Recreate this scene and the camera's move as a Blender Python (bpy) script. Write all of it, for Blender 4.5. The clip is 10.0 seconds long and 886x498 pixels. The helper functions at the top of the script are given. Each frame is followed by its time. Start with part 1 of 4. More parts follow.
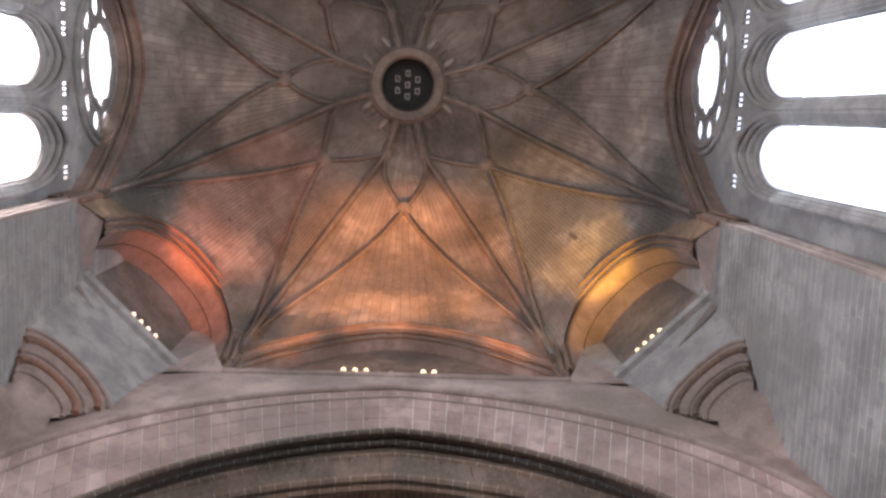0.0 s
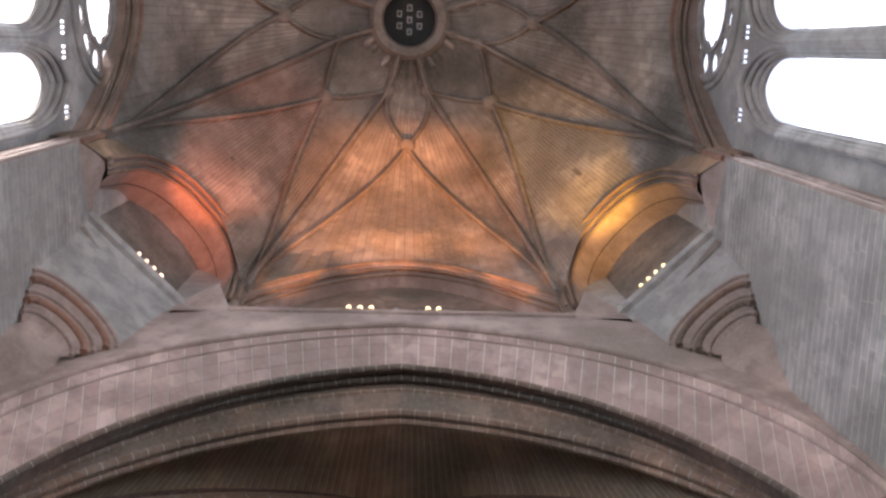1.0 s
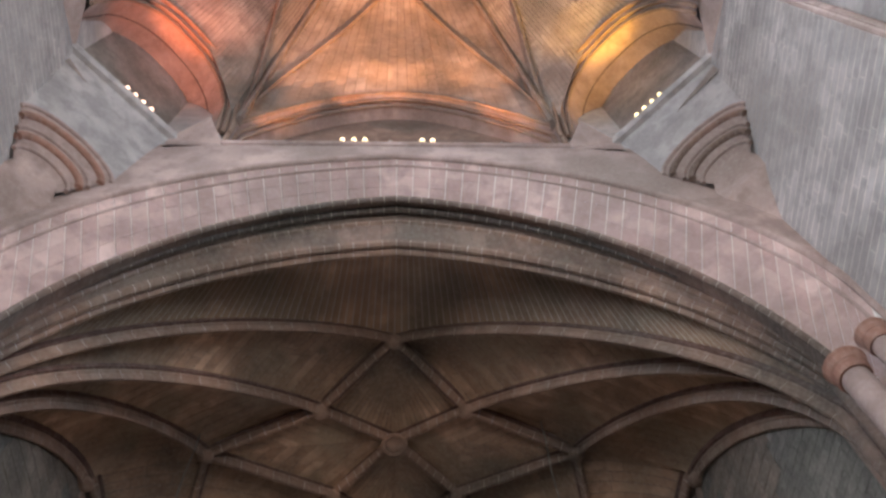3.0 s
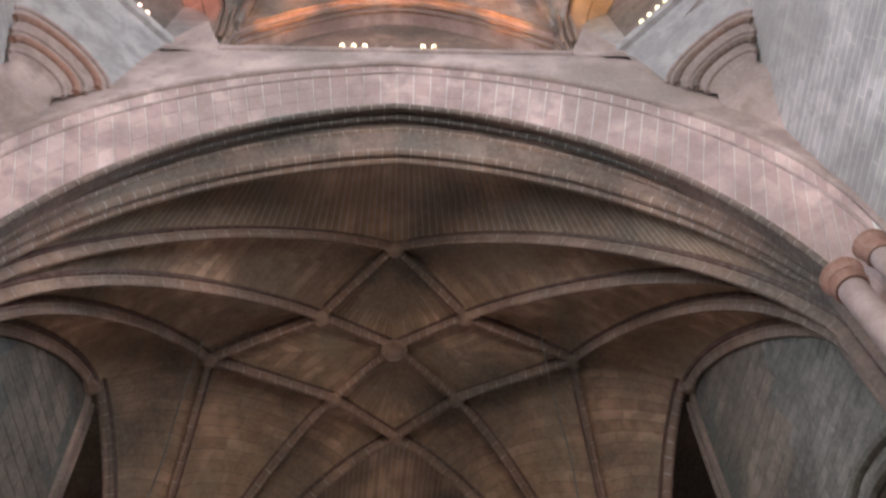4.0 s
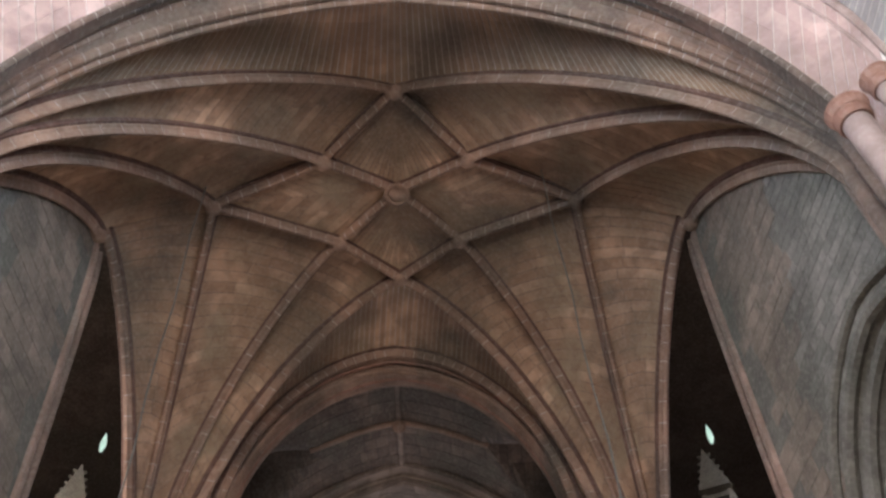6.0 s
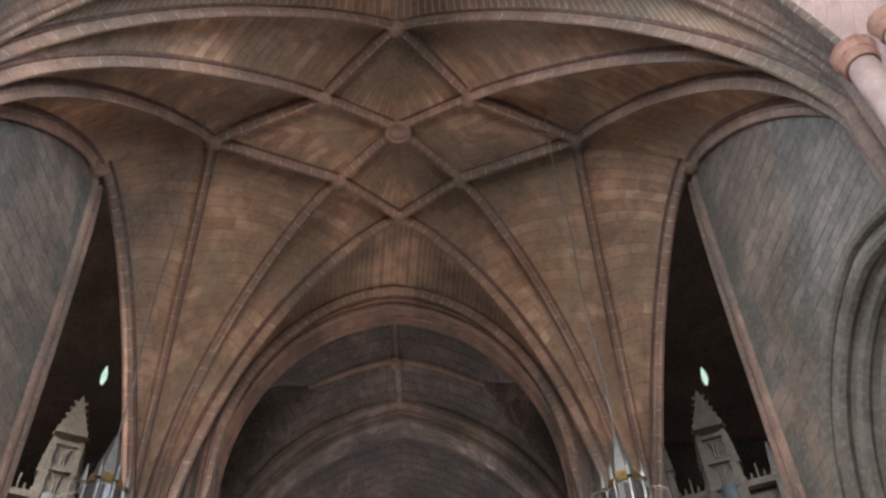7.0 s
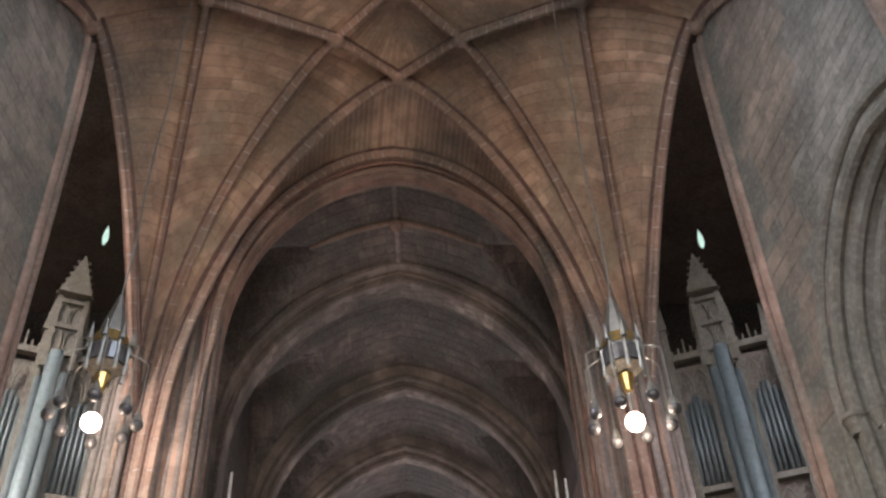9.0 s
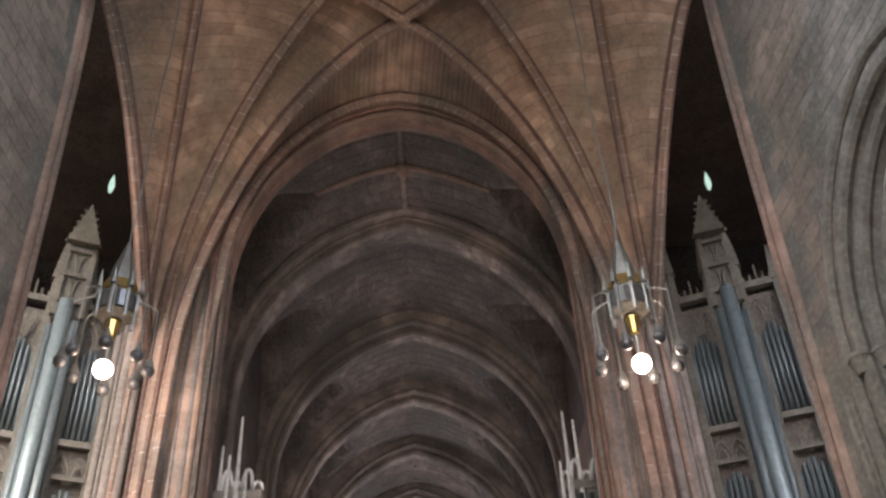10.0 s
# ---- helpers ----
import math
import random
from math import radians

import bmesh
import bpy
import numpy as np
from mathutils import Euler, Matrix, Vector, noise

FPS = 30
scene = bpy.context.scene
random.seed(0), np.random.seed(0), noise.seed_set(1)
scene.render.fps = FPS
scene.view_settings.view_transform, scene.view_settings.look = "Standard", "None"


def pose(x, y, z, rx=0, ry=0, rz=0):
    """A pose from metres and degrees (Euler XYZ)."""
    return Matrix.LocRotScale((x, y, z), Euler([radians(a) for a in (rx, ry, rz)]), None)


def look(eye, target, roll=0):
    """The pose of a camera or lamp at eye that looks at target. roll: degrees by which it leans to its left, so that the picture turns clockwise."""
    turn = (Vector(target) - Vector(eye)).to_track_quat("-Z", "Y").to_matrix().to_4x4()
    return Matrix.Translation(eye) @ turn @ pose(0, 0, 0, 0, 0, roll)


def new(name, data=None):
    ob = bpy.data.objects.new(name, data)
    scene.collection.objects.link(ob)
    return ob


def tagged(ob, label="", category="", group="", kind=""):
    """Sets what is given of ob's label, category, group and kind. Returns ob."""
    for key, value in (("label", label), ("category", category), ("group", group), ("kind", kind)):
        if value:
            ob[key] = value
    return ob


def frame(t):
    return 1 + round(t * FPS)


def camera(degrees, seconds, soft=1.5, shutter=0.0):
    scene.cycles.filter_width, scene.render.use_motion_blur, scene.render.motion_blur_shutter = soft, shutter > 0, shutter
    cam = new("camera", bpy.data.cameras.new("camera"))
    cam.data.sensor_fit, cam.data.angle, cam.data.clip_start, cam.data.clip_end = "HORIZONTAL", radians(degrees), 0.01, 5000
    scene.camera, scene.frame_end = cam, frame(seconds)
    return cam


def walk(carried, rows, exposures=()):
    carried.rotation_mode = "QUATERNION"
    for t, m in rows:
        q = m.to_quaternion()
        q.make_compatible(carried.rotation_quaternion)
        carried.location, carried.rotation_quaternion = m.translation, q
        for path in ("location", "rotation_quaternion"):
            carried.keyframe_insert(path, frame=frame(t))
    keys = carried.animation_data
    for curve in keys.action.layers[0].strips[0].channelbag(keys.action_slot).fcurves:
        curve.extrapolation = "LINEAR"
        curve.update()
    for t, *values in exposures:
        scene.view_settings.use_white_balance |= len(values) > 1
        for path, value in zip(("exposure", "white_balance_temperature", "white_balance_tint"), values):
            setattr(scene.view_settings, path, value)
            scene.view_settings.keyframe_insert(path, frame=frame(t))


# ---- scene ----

EYE = 1.6
cam = camera(49.5, 10.0, soft=2.6, shutter=0.5)
TURNS = [
    (0.0, 171.95, 2.14, -2.24),
    (0.5, 170.20, 2.14, -2.00),
    (1.0, 168.23, 1.99, -1.73),
    (1.5, 166.59, 2.03, -1.57),
    (2.0, 163.37, 2.25, -1.55),
    (2.5, 160.77, 2.54, -1.14),
    (4.0, 152.79, 2.31, -1.62),
    (4.5, 150.14, 2.56, -1.45),
    (5.0, 147.74, 3.00, -1.27),
    (5.5, 145.46, 2.97, -0.48),
    (7.0, 139.82, 2.27, -1.29),
    (7.5, 137.85, 1.76, -1.44),
    (8.0, 135.86, 2.17, -1.35),
    (8.5, 133.56, 2.05, -1.46),
    (9.0, 131.62, 2.11, -1.53),
    (9.5, 130.07, 2.27, -1.01),
    (10.0, 128.36, 2.34, -0.84),
]
EXPOSURES = [(0.0, 2.53), (2.5, 2.77), (4.5, 3.36), (7.0, 3.78), (8.5, 3.85), (10.0, 3.72)]
walk(cam, [(t, pose(0, 0, EYE, a, b, c)) for t, a, b, c in TURNS], EXPOSURES)

# ---- world and daylight ----
world = bpy.data.worlds.new("sky")
scene.world = world
world.use_nodes = True
wn = world.node_tree
sky = wn.nodes.new("ShaderNodeTexSky")
sky.sky_type = "NISHITA"
sky.sun_disc = False
sky.air_density, sky.dust_density, sky.ozone_density = 0.5, 6.0, 0.4
sky.sun_elevation, sky.sun_rotation = radians(48), radians(200)
wn.links.new(sky.outputs[0], wn.nodes["Background"].inputs[0])
wn.nodes["Background"].inputs[1].default_value = 0.15


def daylight(name, place, target, w, h, watts, colour=(0.86, 0.93, 1.0)):
    lamp = bpy.data.lights.new(name, "AREA")
    lamp.shape, lamp.size, lamp.size_y, lamp.energy, lamp.color = "RECTANGLE", w, h, watts, colour
    ob = new(name, lamp)
    ob.matrix_world = look(place, target)
    return ob


def bulb_light(name, place, watts, colour, radius=0.15):
    lamp = bpy.data.lights.new(name, "POINT")
    lamp.energy, lamp.color, lamp.shadow_soft_size = watts, colour, radius
    ob = new(name, lamp)
    ob.location = place
    return ob


daylight("south_window_light", (13.9, -1.5, 30), (0, -1.5, 25), 9, 20, 440, (0.72, 0.85, 1.0))
daylight("north_window_light", (-13.9, -1.5, 30), (0, -1.5, 25), 9, 20, 440, (0.72, 0.85, 1.0))
# Unseen fill lamp behind the camera; no window is built there.
daylight("west_fill", (0, -12.3, 20), (0, 10, 27), 14, 16, 400, (1.0, 0.89, 0.8))
# Added fill in front of the solid choir end wall.
daylight("choir_end_fill", (0, 79.0, 20), (0, 40, 26), 10, 16, 260, (0.92, 0.88, 0.98))
# Unseen low lamps added to brighten the choir vault from below.
for q in (-1, 1):
    for wy in (47.0, 55.0, 63.0):
        daylight("choir_low_fill", (q * 7.2, wy, 12.0), (q * -2.0, wy, 34.0), 4, 5, 25, (0.95, 0.9, 0.95))
ORANGE, YELLOW, SCARLET, WARM = (1.0, 0.36, 0.1), (1.0, 0.5, 0.06), (1.0, 0.24, 0.09), (1.0, 0.78, 0.6)


def flood(name, place, target, watts, colour, degrees=110):
    lamp = bpy.data.lights.new(name, "SPOT")
    lamp.energy, lamp.color, lamp.shadow_soft_size, lamp.spot_size, lamp.spot_blend = watts, colour, 0.3, radians(degrees), 0.6
    ob = new(name, lamp)
    ob.matrix_world = look(place, target)
    return ob


for gx in (-4.6, -2.4, 0.0, 2.4, 4.6):
    flood("gallery_flood", (gx, 9.3, 36.75), (gx * 0.8, 7.85, 47.0), 1250, ORANGE, 27)
    if abs(gx) > 4:
        flood("end_flood", (gx * 0.8, 8.9, 36.75), (gx * 1.2, 8.9, 43.0), 170, ORANGE, 44)
    flood("arch_flood", (gx, 9.5, 36.75), (gx, 9.9, 45), 12, ORANGE, 80)
for q, colour, watts in ((1, YELLOW, 720), (-1, SCARLET, 600)):
    flood("corner_flood", (q * 8.75, 6.6, 37.6), (q * 8.3, 5.8, 46.5), watts, colour, 40)
    for e in (-0.9, 0.0, 0.9):
        flood("niche_flood", (q * (9.85 - 0.656 * e), 7.9 + 0.755 * e, 37.9), (q * (7.25 - 0.656 * e), 5.7 + 0.755 * e, 43.7), watts * 0.075, colour, 100)
bulb_light("lantern_lamp_south", (5.62, 20.0, 13.3), 28, WARM, 0.3)
bulb_light("lantern_lamp_north", (-7.36, 20.0, 13.3), 15, WARM, 0.3)

# ---- materials ----


def mix(nt, a, b, fac, mode="MIX"):
    n = nt.nodes.new("ShaderNodeMix")
    n.data_type, n.blend_type = "RGBA", mode
    for i, v in ((0, fac), (6, a), (7, b)):
        if isinstance(v, (tuple, float, int)):
            n.inputs[i].default_value = (*v, 1) if isinstance(v, tuple) else v
        else:
            nt.links.new(v, n.inputs[i])
    return n.outputs[2]


def ramp(nt, src, lo, hi, a, b):
    n = nt.nodes.new("ShaderNodeMapRange")
    nt.links.new(src, n.inputs[0])
    for i, v in enumerate((lo, hi, a, b)):
        n.inputs[i + 1].default_value = v
    return n.outputs[0]


def stone(name, base, other, spread=0.5, rough=0.85, per_object=False, grime=(0.075, 0.07, 0.06), scale=1.0, bump=0.18, alt=None):
    """Sawn sandstone: each block has its own tone; grain, clouds and stains over it."""
    m = bpy.data.materials.new(name)
    m.use_nodes = True
    nt = m.node_tree
    bsdf = nt.nodes["Principled BSDF"]
    geo = nt.nodes.new("ShaderNodeNewGeometry")
    rnd = geo.outputs["Random Per Island"]
    if per_object:
        rnd = nt.nodes.new("ShaderNodeObjectInfo").outputs["Random"]
    pos = geo.outputs["Position"]

    def nz(sc, detail=6.0):
        n = nt.nodes.new("ShaderNodeTexNoise")
        n.inputs["Scale"].default_value, n.inputs["Detail"].default_value = sc * scale, detail
        nt.links.new(pos, n.inputs["Vector"])
        return n.outputs[0]
    tone = mix(nt, base, other, ramp(nt, rnd, 0.5 - spread / 2, 0.5 + spread / 2, 0.0, 1.0))
    if alt:
        tone = mix(nt, tone, alt, ramp(nt, nz(0.33, 5.0), 0.44, 0.58, 0.0, 0.8))
    cloud = ramp(nt, nz(0.5), 0.36, 0.66, 0.0, 0.75)
    tone = mix(nt, tone, tuple(c * 0.5 for c in base), cloud)
    blotch = ramp(nt, nz(1.7, 9.0), 0.47, 0.62, 0.0, 0.55)
    tone = mix(nt, tone, tuple(c * 0.55 for c in base), blotch)
    stain = ramp(nt, nz(0.2, 5.0), 0.46, 0.68, 0.0, 0.75)
    tone = mix(nt, tone, grime, stain)
    grain = nz(7.0, 4.0)
    tone = mix(nt, tone, mix(nt, tone, (0.9, 0.86, 0.8), 0.35), ramp(nt, grain, 0.45, 0.75, 0.0, 0.25))
    nt.links.new(tone, bsdf.inputs["Base Color"])
    bsdf.inputs["Roughness"].default_value = rough
    bp = nt.nodes.new("ShaderNodeBump")
    bp.inputs["Strength"].default_value, bp.inputs["Distance"].default_value = bump, 0.03
    nt.links.new(grain, bp.inputs["Height"])
    nt.links.new(bp.outputs[0], bsdf.inputs["Normal"])
    return m


def plain(name, colour, rough=0.5, metal=0.0, emit=None, power=0.0):
    m = bpy.data.materials.new(name)
    m.use_nodes = True
    nt = m.node_tree
    b = nt.nodes["Principled BSDF"]
    n = nt.nodes.new("ShaderNodeTexNoise")
    n.inputs["Scale"].default_value = 6.0
    geo = nt.nodes.new("ShaderNodeNewGeometry")
    nt.links.new(geo.outputs["Position"], n.inputs["Vector"])
    nt.links.new(mix(nt, colour, tuple(c * 0.6 for c in colour), ramp(nt, n.outputs[0], 0.4, 0.7, 0.0, 0.6)), b.inputs["Base Color"])
    b.inputs["Roughness"].default_value, b.inputs["Metallic"].default_value = rough, metal
    if emit:
        b.inputs["Emission Color"].default_value = (*emit, 1)
        b.inputs["Emission Strength"].default_value = power
    return m


PAVING = stone("worn_paving", (0.24, 0.17, 0.135), (0.3, 0.22, 0.175), 0.9, rough=0.5)
PIER = stone("pier_sandstone", (0.24, 0.19, 0.168), (0.33, 0.27, 0.24), 0.95, alt=(0.19, 0.165, 0.15))
PINK = stone("pink_sandstone", (0.44, 0.32, 0.29), (0.52, 0.40, 0.37), 0.9, grime=(0.22, 0.17, 0.15))
PINK_PIECE = stone("pink_sandstone_block", (0.52, 0.36, 0.335), (0.69, 0.52, 0.49), 0.95, per_object=True, grime=(0.27, 0.2, 0.185))
BROWN = stone("brown_sandstone", (0.33, 0.21, 0.165), (0.42, 0.29, 0.235), 0.9, alt=(0.2, 0.17, 0.14))
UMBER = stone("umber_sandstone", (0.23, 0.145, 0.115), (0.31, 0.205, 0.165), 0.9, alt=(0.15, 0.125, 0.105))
WEB = stone("vault_web_sandstone", (0.44, 0.275, 0.182), (0.70, 0.47, 0.325), 1.0, alt=(0.29, 0.235, 0.162))
# Darker than the bay webs: the shade of the choir cells is in this colour.
CHOIR_WEB = stone("shaded_choir_web_sandstone", (0.16, 0.12, 0.1), (0.3, 0.225, 0.185), 1.0, alt=(0.09, 0.092, 0.075))
# Lighter and warmer: the light on the arch soffits is in this colour.
CHOIR_ARCH = stone("lit_choir_arch_sandstone", (0.29, 0.225, 0.19), (0.6, 0.48, 0.41), 1.0, alt=(0.18, 0.155, 0.13))
GREY_PIECE = stone("grey_sandstone_block", (0.44, 0.41, 0.405), (0.54, 0.51, 0.505), 0.9, per_object=True, grime=(0.3, 0.28, 0.275))
# A darker grey for the bay walls than for the tower walls.
DARK_GREY = stone("dark_grey_sandstone", (0.13, 0.125, 0.108), (0.185, 0.175, 0.155), 0.9, grime=(0.08, 0.085, 0.07))
DARK_GREY_PIECE = stone("dark_grey_sandstone_block", (0.17, 0.165, 0.15), (0.275, 0.262, 0.24), 0.9, per_object=True, grime=(0.08, 0.085, 0.07))
BROWN_PIECE = stone("brown_sandstone_block", (0.185, 0.152, 0.124), (0.268, 0.22, 0.18), 0.9, per_object=True)
GREY = stone("grey_sandstone", (0.44, 0.41, 0.405), (0.53, 0.50, 0.495), 0.9, grime=(0.27, 0.25, 0.245))
WEB_HIGH = stone("high_web_sandstone", (0.43, 0.36, 0.325), (0.6, 0.515, 0.47), 0.95, alt=(0.34, 0.295, 0.27))
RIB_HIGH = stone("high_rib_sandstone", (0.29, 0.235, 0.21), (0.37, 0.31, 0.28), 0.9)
HIGH_JOINT = stone("high_dark_joint", (0.22, 0.18, 0.165), (0.27, 0.225, 0.205), 0.9)
RIB_SHADE = stone("rib_shade_red", (0.13, 0.065, 0.05), (0.19, 0.1, 0.075), 0.9)
LEAF_STONE = stone("pale_carved_sandstone", (0.42, 0.35, 0.32), (0.5, 0.43, 0.4), 0.9)
RIB = stone("rib_sandstone", (0.38, 0.235, 0.17), (0.49, 0.325, 0.245), 0.95, alt=(0.25, 0.2, 0.165))
RED = stone("red_sandstone", (0.37, 0.19, 0.14), (0.46, 0.255, 0.195), 0.9)
MORTAR = stone("pale_mortar", (0.62, 0.56, 0.52), (0.72, 0.66, 0.62), 0.9, grime=(0.3, 0.26, 0.23))
# Near-black colour carries the deep shade of the transept.
VOID = stone("shade_dark_masonry", (0.018, 0.016, 0.014), (0.026, 0.022, 0.019), 0.9, grime=(0.02, 0.02, 0.018))
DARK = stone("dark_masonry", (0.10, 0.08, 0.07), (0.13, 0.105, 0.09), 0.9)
BED = stone("dark_joint", (0.25, 0.175, 0.13), (0.32, 0.225, 0.17), 0.9)
JOINT = stone("white_lime_joint", (0.80, 0.77, 0.75), (0.86, 0.83, 0.81), 0.9, grime=(0.62, 0.58, 0.56))
OAK = stone("carved_oak", (0.08, 0.073, 0.057), (0.12, 0.109, 0.085), 0.9, rough=0.6, scale=2.0)
PIPE = plain("dull_metal", (0.1, 0.125, 0.135), 0.5, 0.5)
TIN = plain("bright_tin", (0.18, 0.225, 0.245), 0.45, 0.5)
SILVER = plain("silvered_metal", (0.27, 0.27, 0.25), 0.5, 0.9)
BRASS = plain("gilded_brass", (0.75, 0.55, 0.22), 0.3, 1.0)
IRON = plain("dark_iron", (0.05, 0.05, 0.05), 0.6, 0.4)

GLASS = bpy.data.materials.new("clear_glass")
GLASS.use_nodes = True
gb = GLASS.node_tree.nodes["Principled BSDF"]
gb.inputs["Base Color"].default_value = (0.97, 0.985, 1.0, 1)
gb.inputs["Transmission Weight"].default_value, gb.inputs["Roughness"].default_value, gb.inputs["IOR"].default_value = 1.0, 0.02, 1.01

# ---- mesh helpers ----


def thing(name, label="", category="", group="", kind=""):
    return tagged(new(name), label, category, group, kind)


def link_mesh(name, verts, faces, material, parent=None, label="", smooth=False):
    me = bpy.data.meshes.new(name)
    me.from_pydata([tuple(v) for v in verts], [], faces)
    me.materials.append(material)
    if smooth:
        me.polygons.foreach_set("use_smooth", [True] * len(me.polygons))
    me.update()
    ob = new(name, me)
    if parent:
        ob.parent = parent
    if label:
        ob["label"] = label
    return ob


def part(name, bm, material, parent=None, label="", smooth=False):
    me = bpy.data.meshes.new(name)
    bmesh.ops.recalc_face_normals(bm, faces=bm.faces)
    bm.to_mesh(me)
    bm.free()
    me.materials.append(material)
    if smooth:
        me.polygons.foreach_set("use_smooth", [True] * len(me.polygons))
    ob = new(name, me)
    if parent:
        ob.parent = parent
    if label:
        ob["label"] = label
    return ob


def box(bm, x0, x1, y0, y1, z0, z1, bev=0.0):
    r = bmesh.ops.create_cube(bm, size=1, matrix=Matrix.LocRotScale(((x0 + x1) / 2, (y0 + y1) / 2, (z0 + z1) / 2), None, (abs(x1 - x0), abs(y1 - y0), abs(z1 - z0))))
    if bev:
        edges = list({e for v in r["verts"] for e in v.link_edges})
        bmesh.ops.bevel(bm, geom=edges, offset=bev, segments=1, affect="EDGES")


def solid(name, dims, material, parent=None, label="", bev=0.0):
    bm = bmesh.new()
    box(bm, *dims, bev=bev)
    return part(name, bm, material, parent, label)


def arch(w, h, spring, c=0.25, n=32, foot=None):
    """Points (x, z) of a pointed arch from left to right: half span w, rise h; c: how pointed; foot: the height at which its jambs begin."""
    top = math.acos(c)
    half = [((math.cos(top * i / n) - c) / (1 - c) * w, spring + h * math.sin(top * i / n) / math.sin(top)) for i in range(n + 1)]
    pts = [(-x, z) for x, z in half] + [(x, z) for x, z in half[-2::-1]]
    if foot is not None:
        pts = [(-w, foot)] + pts + [(w, foot)]
    return pts


def loft(name, rows, material, parent=None, label="", smooth=False, closed=False):
    """A skin over rows of equally many points."""
    n, verts, faces = len(rows[0]), [p for r in rows for p in r], []
    for j in range(len(rows) - 1):
        for i in range(n if closed else n - 1):
            k = (i + 1) % n
            faces.append((j * n + i, j * n + k, (j + 1) * n + k, (j + 1) * n + i))
    return link_mesh(name, verts, faces, material, parent, label, smooth)


def sweep_data(path, profile, up):
    """Vertices and faces of a profile (side, up) swept along a path; up is a vector, or a function of the point."""
    path = [Vector(p) for p in path]
    verts, faces, m = [], [], len(profile)
    for i, p in enumerate(path):
        t = (path[min(i + 1, len(path) - 1)] - path[max(i - 1, 0)]).normalized()
        u = Vector(up(p) if callable(up) else up)
        side = t.cross(u).normalized()
        nrm = side.cross(t).normalized()
        verts += [p + side * a + nrm * b for a, b in profile]
    for i in range(len(path) - 1):
        for j in range(m):
            k = (j + 1) % m
            faces.append((i * m + j, i * m + k, (i + 1) * m + k, (i + 1) * m + j))
    faces += [tuple(range(m))[::-1], tuple(range((len(path) - 1) * m, len(path) * m))]
    return verts, faces


def sweep(name, path, profile, up, material, parent=None, label="", smooth=False):
    v, f = sweep_data(path, profile, up)
    return link_mesh(name, v, f, material, parent, label, smooth)


def blocks_data(surf, us, v_of, gap, lift, seg=1, keep=None, toward=(0, 0, 2)):
    """Separate slabs over a surface surf(u, v): us are the course edges, v_of(i) the block edges of course i."""
    verts, faces = [], []
    for i in range(len(us) - 1):
        vs = v_of(i)
        for j in range(len(vs) - 1):
            if keep and not keep((us[i] + us[i + 1]) / 2, (vs[j] + vs[j + 1]) / 2):
                continue
            u0, u1, v0, v1 = us[i], us[i + 1], vs[j], vs[j + 1]
            steps = [v0 + (v1 - v0) * k / seg for k in range(seg + 1)]
            grid = [[Vector(surf(u, v)) for v in steps] for u in (u0, u1)]
            du, dv = grid[1][0] - grid[0][0], grid[0][-1] - grid[0][0]
            lu, lv = du.length, dv.length
            least = max(gap) if isinstance(gap, tuple) else gap
            if lu < least * 2.2 or lv < least * 2.2:
                continue
            nrm = du.cross(dv).normalized()
            if nrm.dot(Vector(toward) - grid[0][0]) < 0:
                nrm = -nrm
            gu, gv = gap if isinstance(gap, tuple) else (gap, gap)
            eu, ev = gu / 2 / lu, gv / 2 / lv
            base = len(verts)
            h = lift * random.uniform(0.75, 1.2)
            for k in range(seg + 1):
                a, b = grid[0][k], grid[1][k]
                if k == 0:
                    sh = dv * ev
                elif k == seg:
                    sh = -dv * ev
                else:
                    sh = Vector()
                p, q = a + (b - a) * eu + sh, b - (b - a) * eu + sh
                verts += [p, p + nrm * h, q + nrm * h, q]
            for k in range(seg):
                o = base + 4 * k
                for x, y in ((0, 1), (1, 2), (2, 3)):
                    faces.append((o + x, o + y, o + 4 + y, o + 4 + x))
            faces.append((base, base + 1, base + 2, base + 3)[::-1])
            o = base + 4 * seg
            faces.append((o, o + 1, o + 2, o + 3))
    return verts, faces


def courses(a, b, step):
    n = max(1, round((b - a) / step))
    return [a + (b - a) * i / n for i in range(n + 1)]


def bond(a, b, length):
    """Block edges of a course, with uneven lengths."""
    out = [a]
    while out[-1] < b - length * 0.5:
        out.append(min(b, out[-1] + length * random.uniform(0.55, 1.35)))
    out[-1] = b
    return out


def masonry(name, surf, u0, u1, v0, v1, step, length, material, parent, gap=0.025, lift=0.03, seg=1, keep=None, label="", toward=(0, 0, 2), backing=True, single=False, bed=(0, 0, 0), bed_material=None):
    """Courses along u, blocks along v, over a surface, with the mortar bed behind them; single: each block an object."""
    us = courses(u0, u1, step)
    if backing:
        loft(name + "_bed", [[Vector(surf(u, v0 + (v1 - v0) * k / 40)) + Vector(bed) for k in range(41)] for u in us], bed_material or MORTAR, parent)
    if single:
        for i in range(len(us) - 1):
            vs = bond(v0, v1, length)
            for j in range(len(vs) - 1):
                v, f = blocks_data(surf, [us[i], us[i + 1]], lambda q: [vs[j], vs[j + 1]], gap, lift, seg, keep, toward)
                if v:
                    link_mesh("block", v, f, single, parent)
        return None
    v, f = blocks_data(surf, us, lambda i: bond(v0, v1, length), gap, lift, seg, keep, toward)
    ob = link_mesh(name, v, f, material, parent, label)
    ob["kind"] = "stuff"
    return ob


